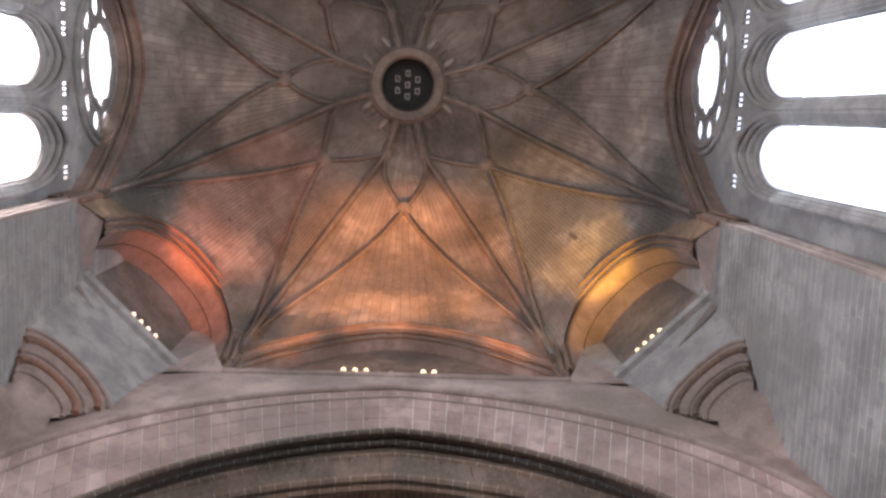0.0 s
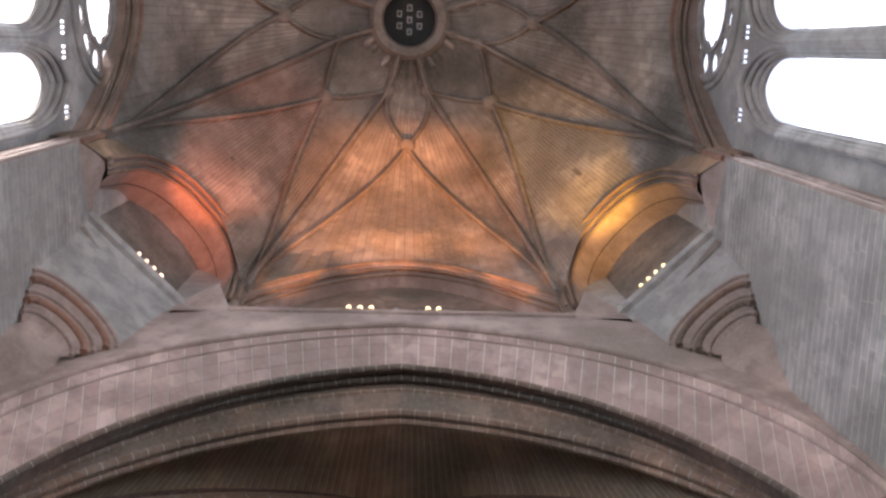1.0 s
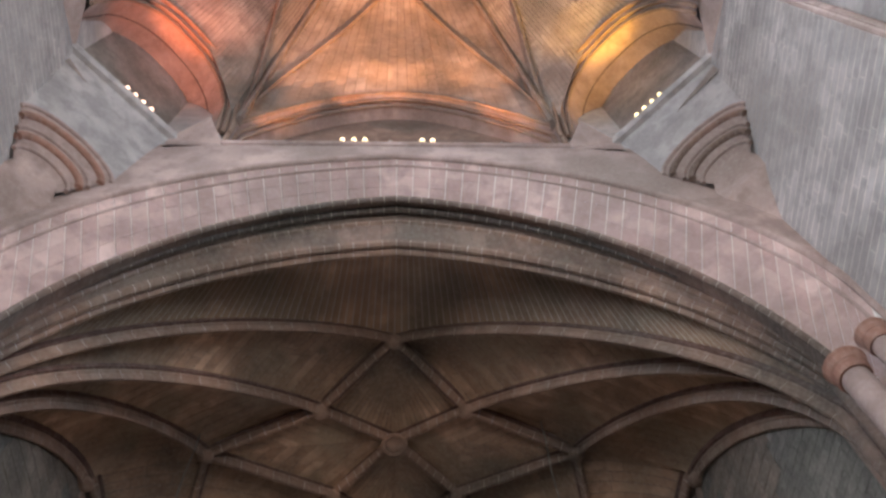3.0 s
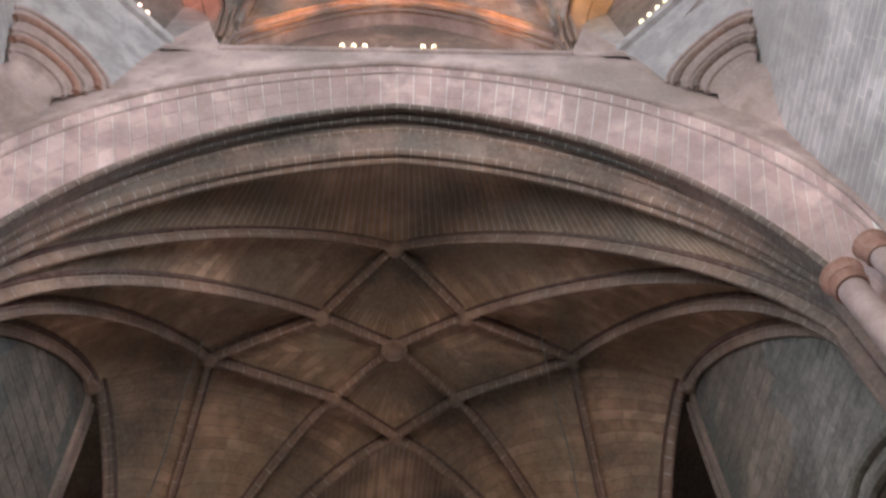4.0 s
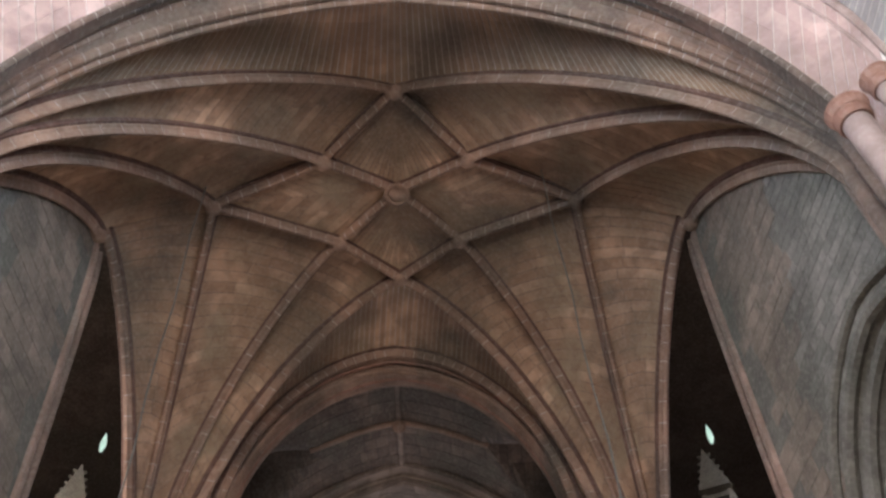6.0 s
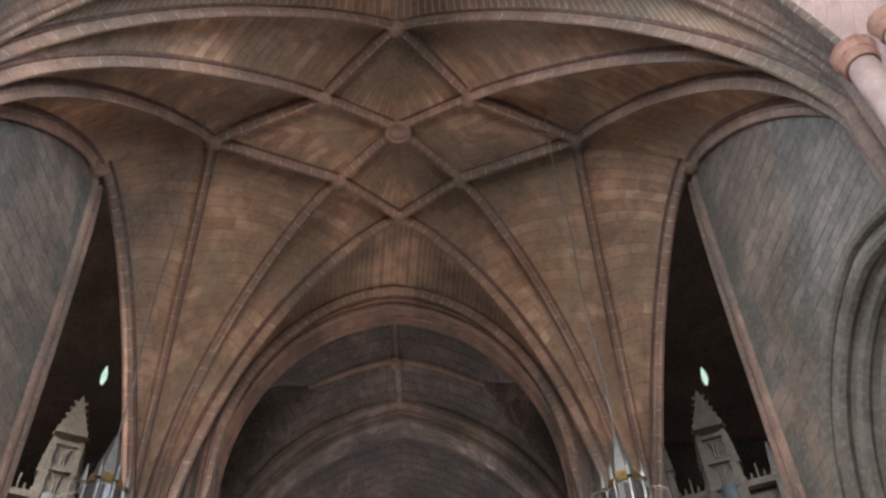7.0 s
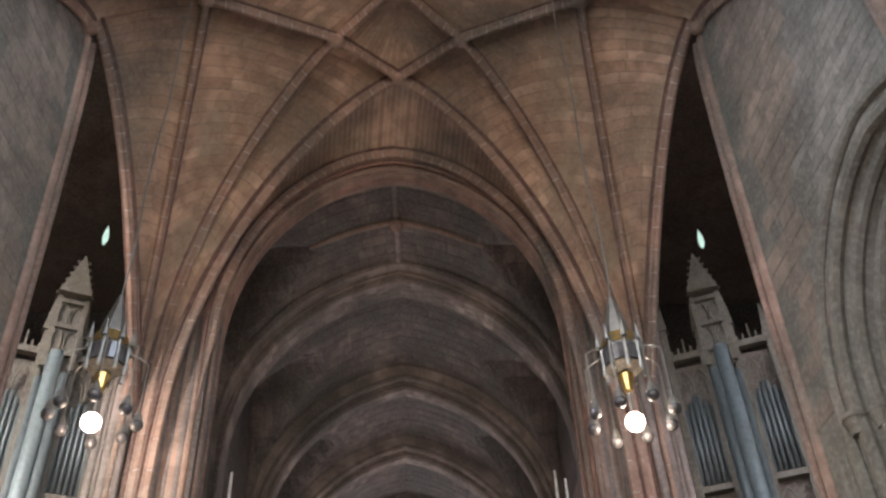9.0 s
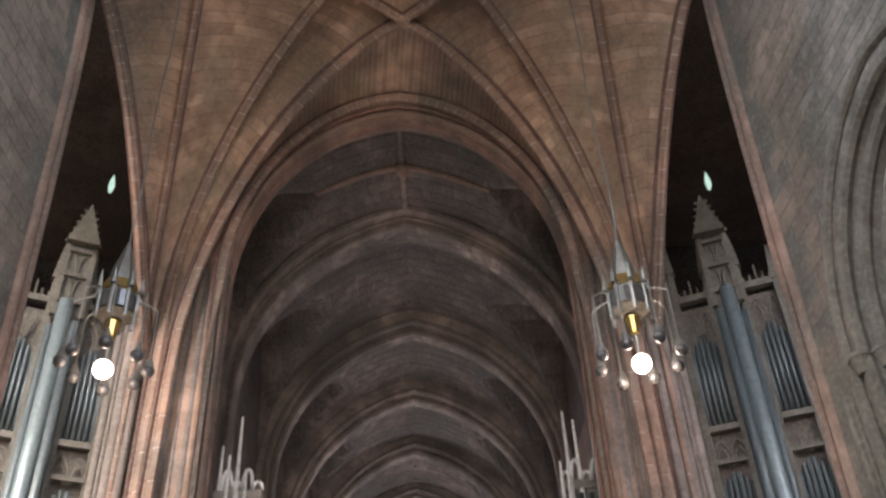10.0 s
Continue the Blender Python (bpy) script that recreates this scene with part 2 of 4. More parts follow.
def block_rib(name, path, profile, up, material, parent, joint=None):
    """A rib of single stones along a path, over a thin core that shows as the joints."""
    v, f = sweep_data(path, [(a * 0.93, b * 0.95) for a, b in profile], up)
    link_mesh(name + "_core", v, f, joint or MORTAR, parent)
    verts, faces = [], []
    ring, _ = sweep_data(path, profile, up)
    m = len(profile)
    for i in range(len(path) - 1):
        r0, r1 = ring[i * m:(i + 1) * m], ring[(i + 1) * m:(i + 2) * m]
        length = (Vector(path[i + 1]) - Vector(path[i])).length
        e = min(0.2, 0.014 / max(length, 0.01))
        o = len(verts)
        verts += [p.lerp(q, e) for p, q in zip(r0, r1)] + [q.lerp(p, e) for p, q in zip(r0, r1)]
        faces += [(o + j, o + (j + 1) % m, o + m + (j + 1) % m, o + m + j) for j in range(m)]
        faces += [tuple(range(o, o + m))[::-1], tuple(range(o + m, o + 2 * m))]
    ob = link_mesh(name, verts, faces, material, parent)
    ob["kind"] = "stuff"
    return ob


ROLL = [(0.16 * math.cos(a) * (1.0 if math.sin(a) < 0 else 0.9), 0.16 * math.sin(a)) for a in [2 * math.pi * k / 8 for k in range(8)]]


def roll(r, n=8, flat=1.0):
    return [(r * math.cos(2 * math.pi * k / n), r * flat * math.sin(2 * math.pi * k / n)) for k in range(n)]


def rib_profile(w, d):
    """A moulded rib, wide above and narrow below, hanging to -d."""
    return [(-w, 0.12), (w, 0.12), (w, -0.25 * d), (0.62 * w, -0.42 * d), (0.62 * w, -0.62 * d), (0.42 * w, -0.95 * d), (0, -d), (-0.42 * w, -0.95 * d), (-0.62 * w, -0.62 * d), (-0.62 * w, -0.42 * d), (-w, -0.25 * d)]


# ---- floor and outer shell ----
floor = tagged(solid("floor", (-30, 30, -16, 82, -0.3, 0.0), PAVING), "worn stone floor of the great church", "floor", kind="structure")
HALF, YE, YW, YC = 11.7, 9.7, -12.7, -1.5
SOUTH, NORTH = 1, -1

# Unseen boxes added to stop skylight leaking in behind the vault.
shell = thing("sky_shield", "unseen outer shell that keeps skylight out of the tower", "wall", kind="structure")
for nm, d in (
    ("roof", (-15.2, 15.2, -16, 14, 55, 55.6)),
    ("rear_wall", (-16, 16, -16, -15.4, 0, 55)),
    ("upper_wall", (-16, 16, 13.2, 14, 36.5, 55)),
):
    solid(nm, d, DARK, shell)
for s in (-1, 1):
    for nm, d in (("side_wall", (15.2, 16, -15.4, -6.6, 0, 55)), ("side_wall", (15.2, 16, 3.6, 13.2, 0, 55)), ("side_wall", (15.2, 16, -6.6, 3.6, 0, 19))):
        x0, x1, *r = d
        solid(nm, (min(s * x0, s * x1), max(s * x0, s * x1), *r), DARK, shell)

# ---- tower vault ----
ZS, ZW, ZR = 39.0, 45.0, 53.0     # springing, crown of the wall arches, ring round the eye
CORNERS = [(6.4, 9.7), (11.7, 3.6), (11.7, -6.6), (6.4, -12.7), (-6.4, -12.7), (-11.7, -6.6), (-11.7, 3.6), (-6.4, 9.7)]
RING = 1.95
CENTRE = Vector((0.0, YC, 0))


NODE_U = 0.85     # where the corner ribs meet the inner star
NODE_R = 3.75


def corner_line(k, u):
    """Plan of the rib from corner k: straight to its node of the inner star, then to the ring round the eye."""
    c = Vector((*CORNERS[k % 8], 0))
    d = c - CENTRE
    if abs(d.y) > abs(d.x):
        a = math.copysign(radians(75), d.y)
    else:
        a = math.copysign(radians(17), d.y)
    ray = Vector((math.copysign(math.cos(a), d.x), math.sin(a), 0))
    node = CENTRE + ray * NODE_R
    if u < NODE_U:
        return c.lerp(node, u / NODE_U)
    return node.lerp(CENTRE + ray * RING, (u - NODE_U) / (1 - NODE_U))


def tower_cell(i, u, s):
    """A point of the vault cell between corners i-1 and i: u from wall (0) to ring (1), s from -1 to 1 across."""
    p = corner_line(i - 1, u).lerp(corner_line(i, u), (s + 1) / 2)
    rib = ZS + (ZR - ZS) * math.sqrt(max(0.0, 1 - (1 - u) ** 2.3)) ** 0.95
    ridge = ZW + (ZR - ZW) * (1 - (1 - u) ** 1.7)
    ridge = max(ridge, rib)
    p.z = ridge - (ridge - rib) * abs(s) ** 1.75
    return p


tower_vault = thing("tower_vault", "high star vault of brown sandstone under the tower", "vault", kind="structure")
US = [i / 16 for i in range(17)]
SS = [i / 10 - 1 for i in range(21)]
for i in range(8):
    masonry("web", lambda u, v, i=i: tower_cell(i, v, u), -1, 1, 0, 1, 2 / (40 if i % 2 else 26), 0.16, WEB_HIGH, tower_vault, gap=(0.035, 0.02), lift=0.02, seg=3, bed=(0, 0, 0.04), bed_material=HIGH_JOINT)
    sweep("rib", [tower_cell(i, u, 1) for u in US], rib_profile(0.2, 0.5), (0, 0, 1), RIB_HIGH, tower_vault, smooth=False)
    ub = 0.535 if i in (0, 4) else (0.6 if i % 2 else 0.56)
    # ribs from the corners to the boss of the cell, and from the boss to the inner star
    for sg in (-1, 1):
        path = [tower_cell(i, 0.02 + (ub - 0.02) * k / 14, sg * (1 - k / 14)) for k in range(15)]
        sweep("tierceron", path, rib_profile(0.15, 0.4), (0, 0, 1), RIB_HIGH, tower_vault)
        path = [tower_cell(i, ub + (NODE_U - ub) * k / 8, sg * k / 8) for k in range(9)]
        sweep("lierne", path, rib_profile(0.14, 0.36), (0, 0, 1), RIB_HIGH, tower_vault)
    for u, q, r in ((ub, 0, 0.42), (NODE_U, 1, 0.3)):
        bm = bmesh.new()
        bmesh.ops.create_icosphere(bm, subdivisions=2, radius=r, matrix=Matrix.Translation(tower_cell(i, u, q) + Vector((0, 0, -0.25))) @ Matrix.Diagonal((1, 1, 0.6, 1)))
        part("boss", bm, RIB_HIGH, tower_vault)
rg = [CENTRE + Vector((1.75 * math.cos(a), 1.75 * math.sin(a), ZR - 0.1)) for a in [2 * math.pi * k / 48 for k in range(49)]]
sweep("eye_ring", rg, [(-0.4, 0.3), (0.35, 0.3), (0.35, -0.1), (0.1, -0.45), (-0.3, -0.35), (-0.4, 0)], (0, 0, 1), RIB_HIGH, tower_vault)
for k in range(8):
    a = 2 * math.pi * (k + 0.5) / 8
    for e in (-0.12, 0.12):
        bm = bmesh.new()
        bmesh.ops.create_icosphere(bm, subdivisions=2, radius=1.0, matrix=Matrix.Translation((2.42 * math.cos(a + e), YC + 2.42 * math.sin(a + e), ZR - 0.16)) @ Matrix.Rotation(a + 2.5 * e, 4, "Z") @ Matrix.Diagonal((0.36, 0.15, 0.12, 1)))
        part("carved_leaf", bm, LEAF_STONE, tower_vault, "pale carved leaf")
bm = bmesh.new()
bmesh.ops.create_circle(bm, cap_ends=True, radius=1.9, segments=40, matrix=Matrix.Translation((0, YC, 54.2)))
part("eye_shutter", bm, IRON, tower_vault)

# ---- north and south walls with windows ----


def plate(outer, holes, depth, place):
    """A flat wall with holes; points (a, z) are put in the world by place(a, z, d)."""
    bm = bmesh.new()
    edges = []
    for loop in [outer] + holes:
        vs = [bm.verts.new((a, z, 0)) for a, z in loop]
        edges += [bm.edges.new((vs[k], vs[(k + 1) % len(vs)])) for k in range(len(vs))]
    bmesh.ops.triangle_fill(bm, edges=edges, use_beauty=True)
    faces = list(bm.faces)
    ext = bmesh.ops.extrude_face_region(bm, geom=faces)
    for v in [g for g in ext["geom"] if isinstance(g, bmesh.types.BMVert)]:
        v.co.z += depth
    for v in bm.verts:
        v.co = place(v.co.x, v.co.y, v.co.z)
    return bm


def circle(ca, cz, r, n=24, lobes=0, amp=0.0):
    return [(ca + (r + amp * abs(math.cos(lobes * t / 2)) if lobes else ca * 0 + r) * math.cos(t) + (0 if not lobes else 0), cz + (r + (amp * abs(math.cos(lobes * t / 2)) if lobes else 0)) * math.sin(t)) for t in [2 * math.pi * k / n for k in range(n)]]


def lancet(ca, w, foot, spring, rise):
    return [(ca + x, z) for x, z in arch(w, rise, spring, 0.12, 8, foot)]


LANCETS = (YC - 3.1, YC, YC + 3.1)
ROSE_Z = 42.6
for s in (SOUTH, NORTH):
    word = "south" if s > 0 else "north"
    wall = thing("wall_" + word, "tall grey sandstone tower wall in even courses", "wall", kind="structure")
    put = lambda a, z, d, s=s: Vector((s * (HALF + d), a, z))
    for y0, y1 in ((3.6, YE), (YW, -6.6)):
        solid("backing", (min(s * 11.7, s * 15.2), max(s * 11.7, s * 15.2), y0, y1, 0, 44), MORTAR, wall)
        face = lambda u, v, s=s: (s * HALF, v, u)
        masonry("ashlar", face, 0, 19.95, y0, y1, 0.42, 1.1, GREY, wall, gap=0.045, lift=0.008, backing=False)
        masonry("ashlar", face, 19.95, 39.9, y0, y1, 0.36, 1.9, GREY, wall, gap=(0.075, 0.03), lift=0.006, backing=False, single=GREY_PIECE if y0 > 0 else False)
    for dx, r in ((0.12, 0.12), (0.42, 0.16), (0.75, 0.12)):
        for yy in (3.62, -6.62):
            sweep("jamb_roll", [(s * (HALF + dx), yy - (0.05 if yy > 0 else -0.05), z) for z in (0, 20, 40)], roll(r), (0, 1, 0), PINK, wall)
    win = thing("window_" + word, "bright rose window over three tall lancets in grey stone tracery", "window", kind="structure")
    yc = YC - 0.3 - 0.3 * s
    lan = [c - 0.3 - 0.3 * s for c in LANCETS]
    holes = [circle(yc, ROSE_Z, 1.5, 32, 8, 0.2)]
    holes += [circle(yc + 2.42 * math.cos(t), ROSE_Z + 2.42 * math.sin(t), 0.46, 10) for t in [math.pi / 12 + 2 * math.pi * k / 12 for k in range(12)]]
    holes += [lancet(c, 1.08, 20.0, 34.0, 2.1) for c in lan]
    for c in lan:
        for q in (-1.1, 1.1):
            for e in (-0.2, 0, 0.2):
                holes.append([(c + q + e - 0.06, 38.0), (c + q + e + 0.06, 38.0), (c + q + e + 0.06, 38.7), (c + q + e - 0.06, 38.7)])
    outer = [(-6.6, 19), (3.6, 19), (3.6, 47), (-6.6, 47)]
    part("tracery", plate(outer, holes, 0.12, lambda a, z, d, s=s: Vector((s * (HALF + 1.0 + d), a, z))), GREY, win)
    for loop in [circle(yc, ROSE_Z, 3.0, 32)] + [lancet(c, 1.15, 20.0, 34.0, 2.2) for c in lan]:
        pts = [Vector((s * (HALF + 1.16), a, z)) for a, z in loop]
        gl = link_mesh("pane", pts, [tuple(range(len(pts)))], GLASS, win, "clear glass pane")
        gl.visible_shadow = False
    solid("breast_wall", (min(s * 12.2, s * 13.2), max(s * 12.2, s * 13.2), -6.6, 3.6, 0, 19), GREY, win)
    for c in lan:
        for k, (w, d, r) in enumerate(((1.24, 0.98, 0.1), (1.36, 0.93, 0.12), (1.48, 0.88, 0.13))):
            path = [put(c + x, z, d) for x, z in arch(w, 2.6 + 0.75 * k, 34.0, 0.12, 10, 19)]
            sweep("moulding", path, roll(r), (s, 0, 0), GREY, win)
    for r, t in ((1.86, 0.07), (3.0, 0.13), (3.35, 0.12)):
        path = [put(yc + r * math.cos(a), ROSE_Z + r * math.sin(a), 0.95) for a in [2 * math.pi * k / 40 for k in range(41)]]
        sweep("rose_ring", path, roll(t), (s, 0, 0), GREY, win)
# ---- arched frames under the vault: eight sides ----


def side_frame(i, depth):
    """Points across the side i: from the wall line, along it (s from -1 to 1) at height z and d outwards."""
    a, b = Vector((*CORNERS[i - 1], 0)), Vector((*CORNERS[i], 0))
    mid = (a + b) / 2
    out = (mid - CENTRE).normalized()
    return lambda x, z, d: mid + (b - a) * (x / 2) + out * d + Vector((0, 0, z))


for i in range(8):
    f = side_frame(i, 1.2)
    edge = [(s, tower_cell(i, 0, s).z) for s in SS]
    deep = 1.1
    curve = edge
    fr = thing("wall_arch", "moulded arch band of sandstone under the tower vault", "arch", "wall arches of the tower", kind="structure")
    foot = 36.5
    if i % 2:
        # a deep round-headed recess across the corner, its head stepping back in moulded orders
        deep, mid = 2.0, (-0.12 if i in (1, 5) else 0.12)

        def head(half, crown, off, low=37.4):
            return [f(mid + half * q, low, off) for q in (-1,)] + [f(mid + half * q, 38.0 + (crown - 38.0) * math.sqrt(max(0.0, 1 - abs(q) ** 2.5)), off) for q in SS] + [f(mid + half, low, off)]
        rim = [f(-1, 36.5, -0.02)] + [f(q, z + 0.05, -0.02) for q, z in edge] + [f(1, 36.5, -0.02)]
        loft("front_wall", [rim, head(0.86, 44.6, -0.06)], WEB, fr)
        steps = ((0.86, 44.6, -0.06), (0.85, 44.5, 0.1), (0.815, 44.2, 0.12), (0.81, 44.15, 0.22), (0.775, 43.9, 0.25), (0.765, 43.85, 0.3))
        loft("arch_orders", [head(*q) for q in steps], PINK, fr)
        for half, crown, off in ((0.865, 44.6, -0.12), (0.815, 44.18, 0.08), (0.77, 43.86, 0.26)):
            sweep("roll", head(half, crown, off), roll(0.09), lambda p: (p - CENTRE).normalized(), RIB, fr)
        bands = courses(0.3, deep, 0.85)
        loft("soffit", [head(0.76, 43.8, d) for d in bands], PINK, fr)
        for d in bands[1:-1]:
            sweep("soffit_joint", head(0.757, 43.78, d), roll(0.02, 6), lambda p: (p - CENTRE).normalized(), DARK, fr)
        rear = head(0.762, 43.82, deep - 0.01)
        # The darker rib stone puts the recess's shade into this wall.
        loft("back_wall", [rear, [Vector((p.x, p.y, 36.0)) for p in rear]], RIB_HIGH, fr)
        continue
    curve = [(curve[0][0], foot)] + curve + [(curve[-1][0], foot)]
    loft("soffit", [[f(s * k, z - e, d) for s, z in curve] for d, k, e in ((-0.05, 1.02, 0), (0.0, 0.985, 0.12), (0.35, 0.985, 0.12), (0.4, 0.96, 0.3), (deep, 0.96, 0.3))], PINK, fr)
    for q, (k, e, d) in enumerate(((1.0, 0.0, -0.06), (0.975, 0.2, 0.2), (0.955, 0.32, 0.45))):
        sweep("roll", [f(s * k, z - e, d) for s, z in curve], roll(0.11 - 0.02 * q), lambda p: (p - CENTRE).normalized(), RED if i in (2, 6) and q == 0 else RIB, fr)
    if i not in (2, 6):
        loft("back_wall", [[f(s * 0.97, z, deep - 0.02) for s, z in curve], [f(s * 0.97, 36.0, deep - 0.02) for s, z in curve]], BROWN, fr)

# ---- east wall with the great tower arch ----
OUT = arch(11.75, 12.4, 23.0, 0.16, 40, 0.0)


def ring_pts(w, apex, spring, y, c=0.16):
    return [Vector((x, y, z)) for x, z in arch(w, apex - spring, spring, c, 40, 0.0)]


wall_e = thing("wall_east", "pink sandstone wall over the great tower arch", "wall", kind="structure")
ORDERS = [(11.75, 35.0, 23.0, 9.7), (11.0, 33.9, 18.5, 10.9), (11.15, 34.15, 18.8, 11.5), (11.6, 33.85, 19.4, 11.75), (11.7, 33.7, 19.4, 11.95), (12.15, 32.75, 19.0, 12.2), (12.2, 32.6, 19.0, 12.5), (12.2, 32.9, 19.0, 12.65)]
loft("spandrel", [[Vector((max(-11.75, min(11.75, x)), YE, max(36.2, z))) for x, z in OUT], ring_pts(*ORDERS[0])], PINK, wall_e)
for s in (-1, 1):
    solid("upper_pier", (min(s * 6.5, s * 10.5), max(s * 6.5, s * 10.5), YE + 0.01, YE + 1.6, 35.5, 43.5), GREY, wall_e)
big = thing("tower_arch", "great pointed tower arch of pink sandstone voussoirs with pale joints", "arch", kind="structure")
loft("splay", [ring_pts(*o) for o in ORDERS[:2]], JOINT, big)
# Umber puts the shadow of the inner order into its stone.
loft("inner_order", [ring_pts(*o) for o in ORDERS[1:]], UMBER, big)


def along(pts, f):
    f = max(0.0, min(0.99999, f)) * (len(pts) - 1)
    k = int(f)
    return pts[k].lerp(pts[k + 1], f - k)


def order_ring(o0, o1, t):
    return [p.lerp(q, t) for p, q in zip(ring_pts(*o0), ring_pts(*o1))]


def sub_curve(o):
    return ring_pts(*o)[1:-1]


# rolls along the inner order and the splay
for t, r in ((0.02, 0.13), (0.24, 0.06)):
    sweep("splay_roll", order_ring(ORDERS[0], ORDERS[1], t), roll(r), (0, 1, 0), PINK, big)
# The umber and dark rolls paint the shadow in the groove between orders.
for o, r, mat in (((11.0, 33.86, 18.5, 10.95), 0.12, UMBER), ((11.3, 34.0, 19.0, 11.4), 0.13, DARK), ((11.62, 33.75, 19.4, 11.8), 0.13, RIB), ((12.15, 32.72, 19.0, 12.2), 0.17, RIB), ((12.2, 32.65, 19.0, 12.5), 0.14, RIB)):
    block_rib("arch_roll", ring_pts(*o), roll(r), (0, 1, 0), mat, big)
a0, a1 = sub_curve(ORDERS[3]), sub_curve(ORDERS[5])
vv, ff = blocks_data(lambda u, v: along(a0, u).lerp(along(a1, u), v), courses(0, 1, 1 / 74), lambda i: [0, 1], 0.03, 0.05)
link_mesh("inner_voussoirs", vv, ff, BROWN, big)["kind"] = "stuff"

ledge = thing("gallery_ledge", "moulded grey sandstone gallery ledge over the tower arch", "ledge", kind="structure")
solid("ledge_slab", (-6.5, 6.5, 9.55, 10.85, 36.2, 36.4), PINK, ledge, bev=0.06)
for gx, h in ((-4.6, 0.5), (-0.25, 0.8), (3.95, 0.6), (5.2, 0.4)):
    bm = bmesh.new()
    bmesh.ops.create_cone(bm, cap_ends=True, segments=6, radius1=0.16, radius2=0.09, depth=h * 0.6, matrix=Matrix.Translation((gx, 9.75, 36.4 + h * 0.3)))
    bmesh.ops.create_cone(bm, cap_ends=True, segments=6, radius1=0.13, radius2=0.02, depth=h * 0.5, matrix=Matrix.Translation((gx, 9.75, 36.4 + h * 0.85)))
    part("finial", bm, GREY, ledge)
for s in (-1, 1):
    # diagonal ledges and corner squinches
    k = lambda t, sm, z, s=s: Vector((s * (11.7 - (21.4 - sm) * t), 9.7 - (21.4 - sm) * (1 - t), z))
    sq = thing("corner_squinch", "grey corner squinch with nested round arches and a ledge", "squinch", "corner squinches", kind="structure")
    lip = [k(i / 20, 18.25, 37.15) for i in range(21)]
    low = 0.0 if s > 0 else -1.4
    arcs = []
    for sm, half, crown, rise in ((18.9, 1.0, 34.05, 1.1), (19.1, 0.95, 33.75, 1.05), (19.35, 0.93, 33.25, 1.0), (19.5, 0.86, 32.95, 0.9), (19.75, 0.84, 32.5, 0.85), (19.95, 0.76, 32.2, 0.8)):
        arcs.append([k(0.5 - 0.5 * half * math.cos(math.pi * i / 20), sm, crown + low - rise * (1 - math.sin(math.pi * i / 20))) for i in range(21)])
    BASE = 31.4 + low
    loft("splay", [lip, [p.lerp(q, 0.5) + Vector((s * 0.04, 0.04, 0)) for p, q in zip(lip, arcs[0])], arcs[0]], GREY, sq)
    loft("nested_arches", arcs, PINK, sq)
    for j, r in ((0, 0.08), (1, 0.13), (2, 0.08), (3, 0.13), (4, 0.08)):
        sweep("arch_roll", arcs[j], roll(r), lambda p, s=s: (s, 1, 0), RED if j in (1, 3) else PINK, sq)
    tip = Vector((s * 11.7, 9.7, 28.6 + low))
    loft("cone", [arcs[-1], [k(i / 20, 20.15, BASE - 0.3) for i in range(21)], [k(i / 20, 20.25, BASE - 0.9) for i in range(21)], [k(i / 20, 20.8, BASE - 1.6) for i in range(21)], [tip] * 21], PINK, sq)
    for t0 in (1.0, 0.0):
        vtx = Vector((s * 6.4, 9.7, 36.3)) if t0 == 1.0 else Vector((s * 11.7, 3.6, 36.3))
        foot = Vector((s * 7.05, 8.98, 37.6)) if t0 == 1.0 else Vector((s * 11.05, 4.35, 37.6))
        link_mesh("corbel_face", [vtx, k(t0, 18.25, 37.15), foot, k(t0, 18.25, 35.8)], [(0, 1, 2), (0, 3, 1)], PINK, sq)
    loft("squinch_bed", [[k(0, 20.4, 32.4), k(1, 20.4, 32.4)], [k(0, 19.6, 34.9), k(1, 19.6, 34.9)]], PINK, sq)
    loft("niche_back", [arcs[-1], [Vector((s * 11.6, 9.6, BASE + 1)) for q in arcs[-1]]], PINK, sq)
    sweep("ledge_moulding", [k(-0.2 + 1.4 * i / 4, 18.2, 37.2) for i in range(5)], [(-0.16, -0.2), (0.16, -0.2), (0.24, 0.0), (0.24, 0.12), (-0.24, 0.12), (-0.24, 0.0)], (0, 0, 1), GREY, sq)
    loft("niche_floor", [[k(-0.2, 18.15, 37.25), k(1.2, 18.15, 37.25)], [k(0, 20.5, 37.25), k(1, 20.5, 37.25)]], GREY, sq)
    # upper side wall next to the window
    solid("side_pier", (min(s * 11.72, s * 14), max(s * 11.72, s * 14), 3.62, 8.5, 38.4, 44.5), GREY, sq)


# ---- crossing bay beyond the arch: a net of ribs ----
def rib_curve(a, b, power=1.65, n=20):
    """From a boss a down to a springer b."""
    a, b = Vector(a), Vector(b)
    return [Vector((*(a.xy.lerp(b.xy, k / n)), a.z + (b.z - a.z) * (k / n) ** power)) for k in range(n + 1)]


def rib_arc(a, b, power, bow, n=20):
    """From a boss a down to a springer b, flat at first and steep at the end."""
    a, b = Vector(a), Vector(b)
    us = [1 - (1 - k / n) ** 1.4 for k in range(n + 1)]
    return [Vector((*(a.xy.lerp(b.xy, u)), a.z + (b.z - a.z) * (1 - (1 - u ** power) ** bow))) for u in us]


bay_vault = thing("bay_vault", "dim star vault of brown sandstone before the choir", "vault", kind="structure")


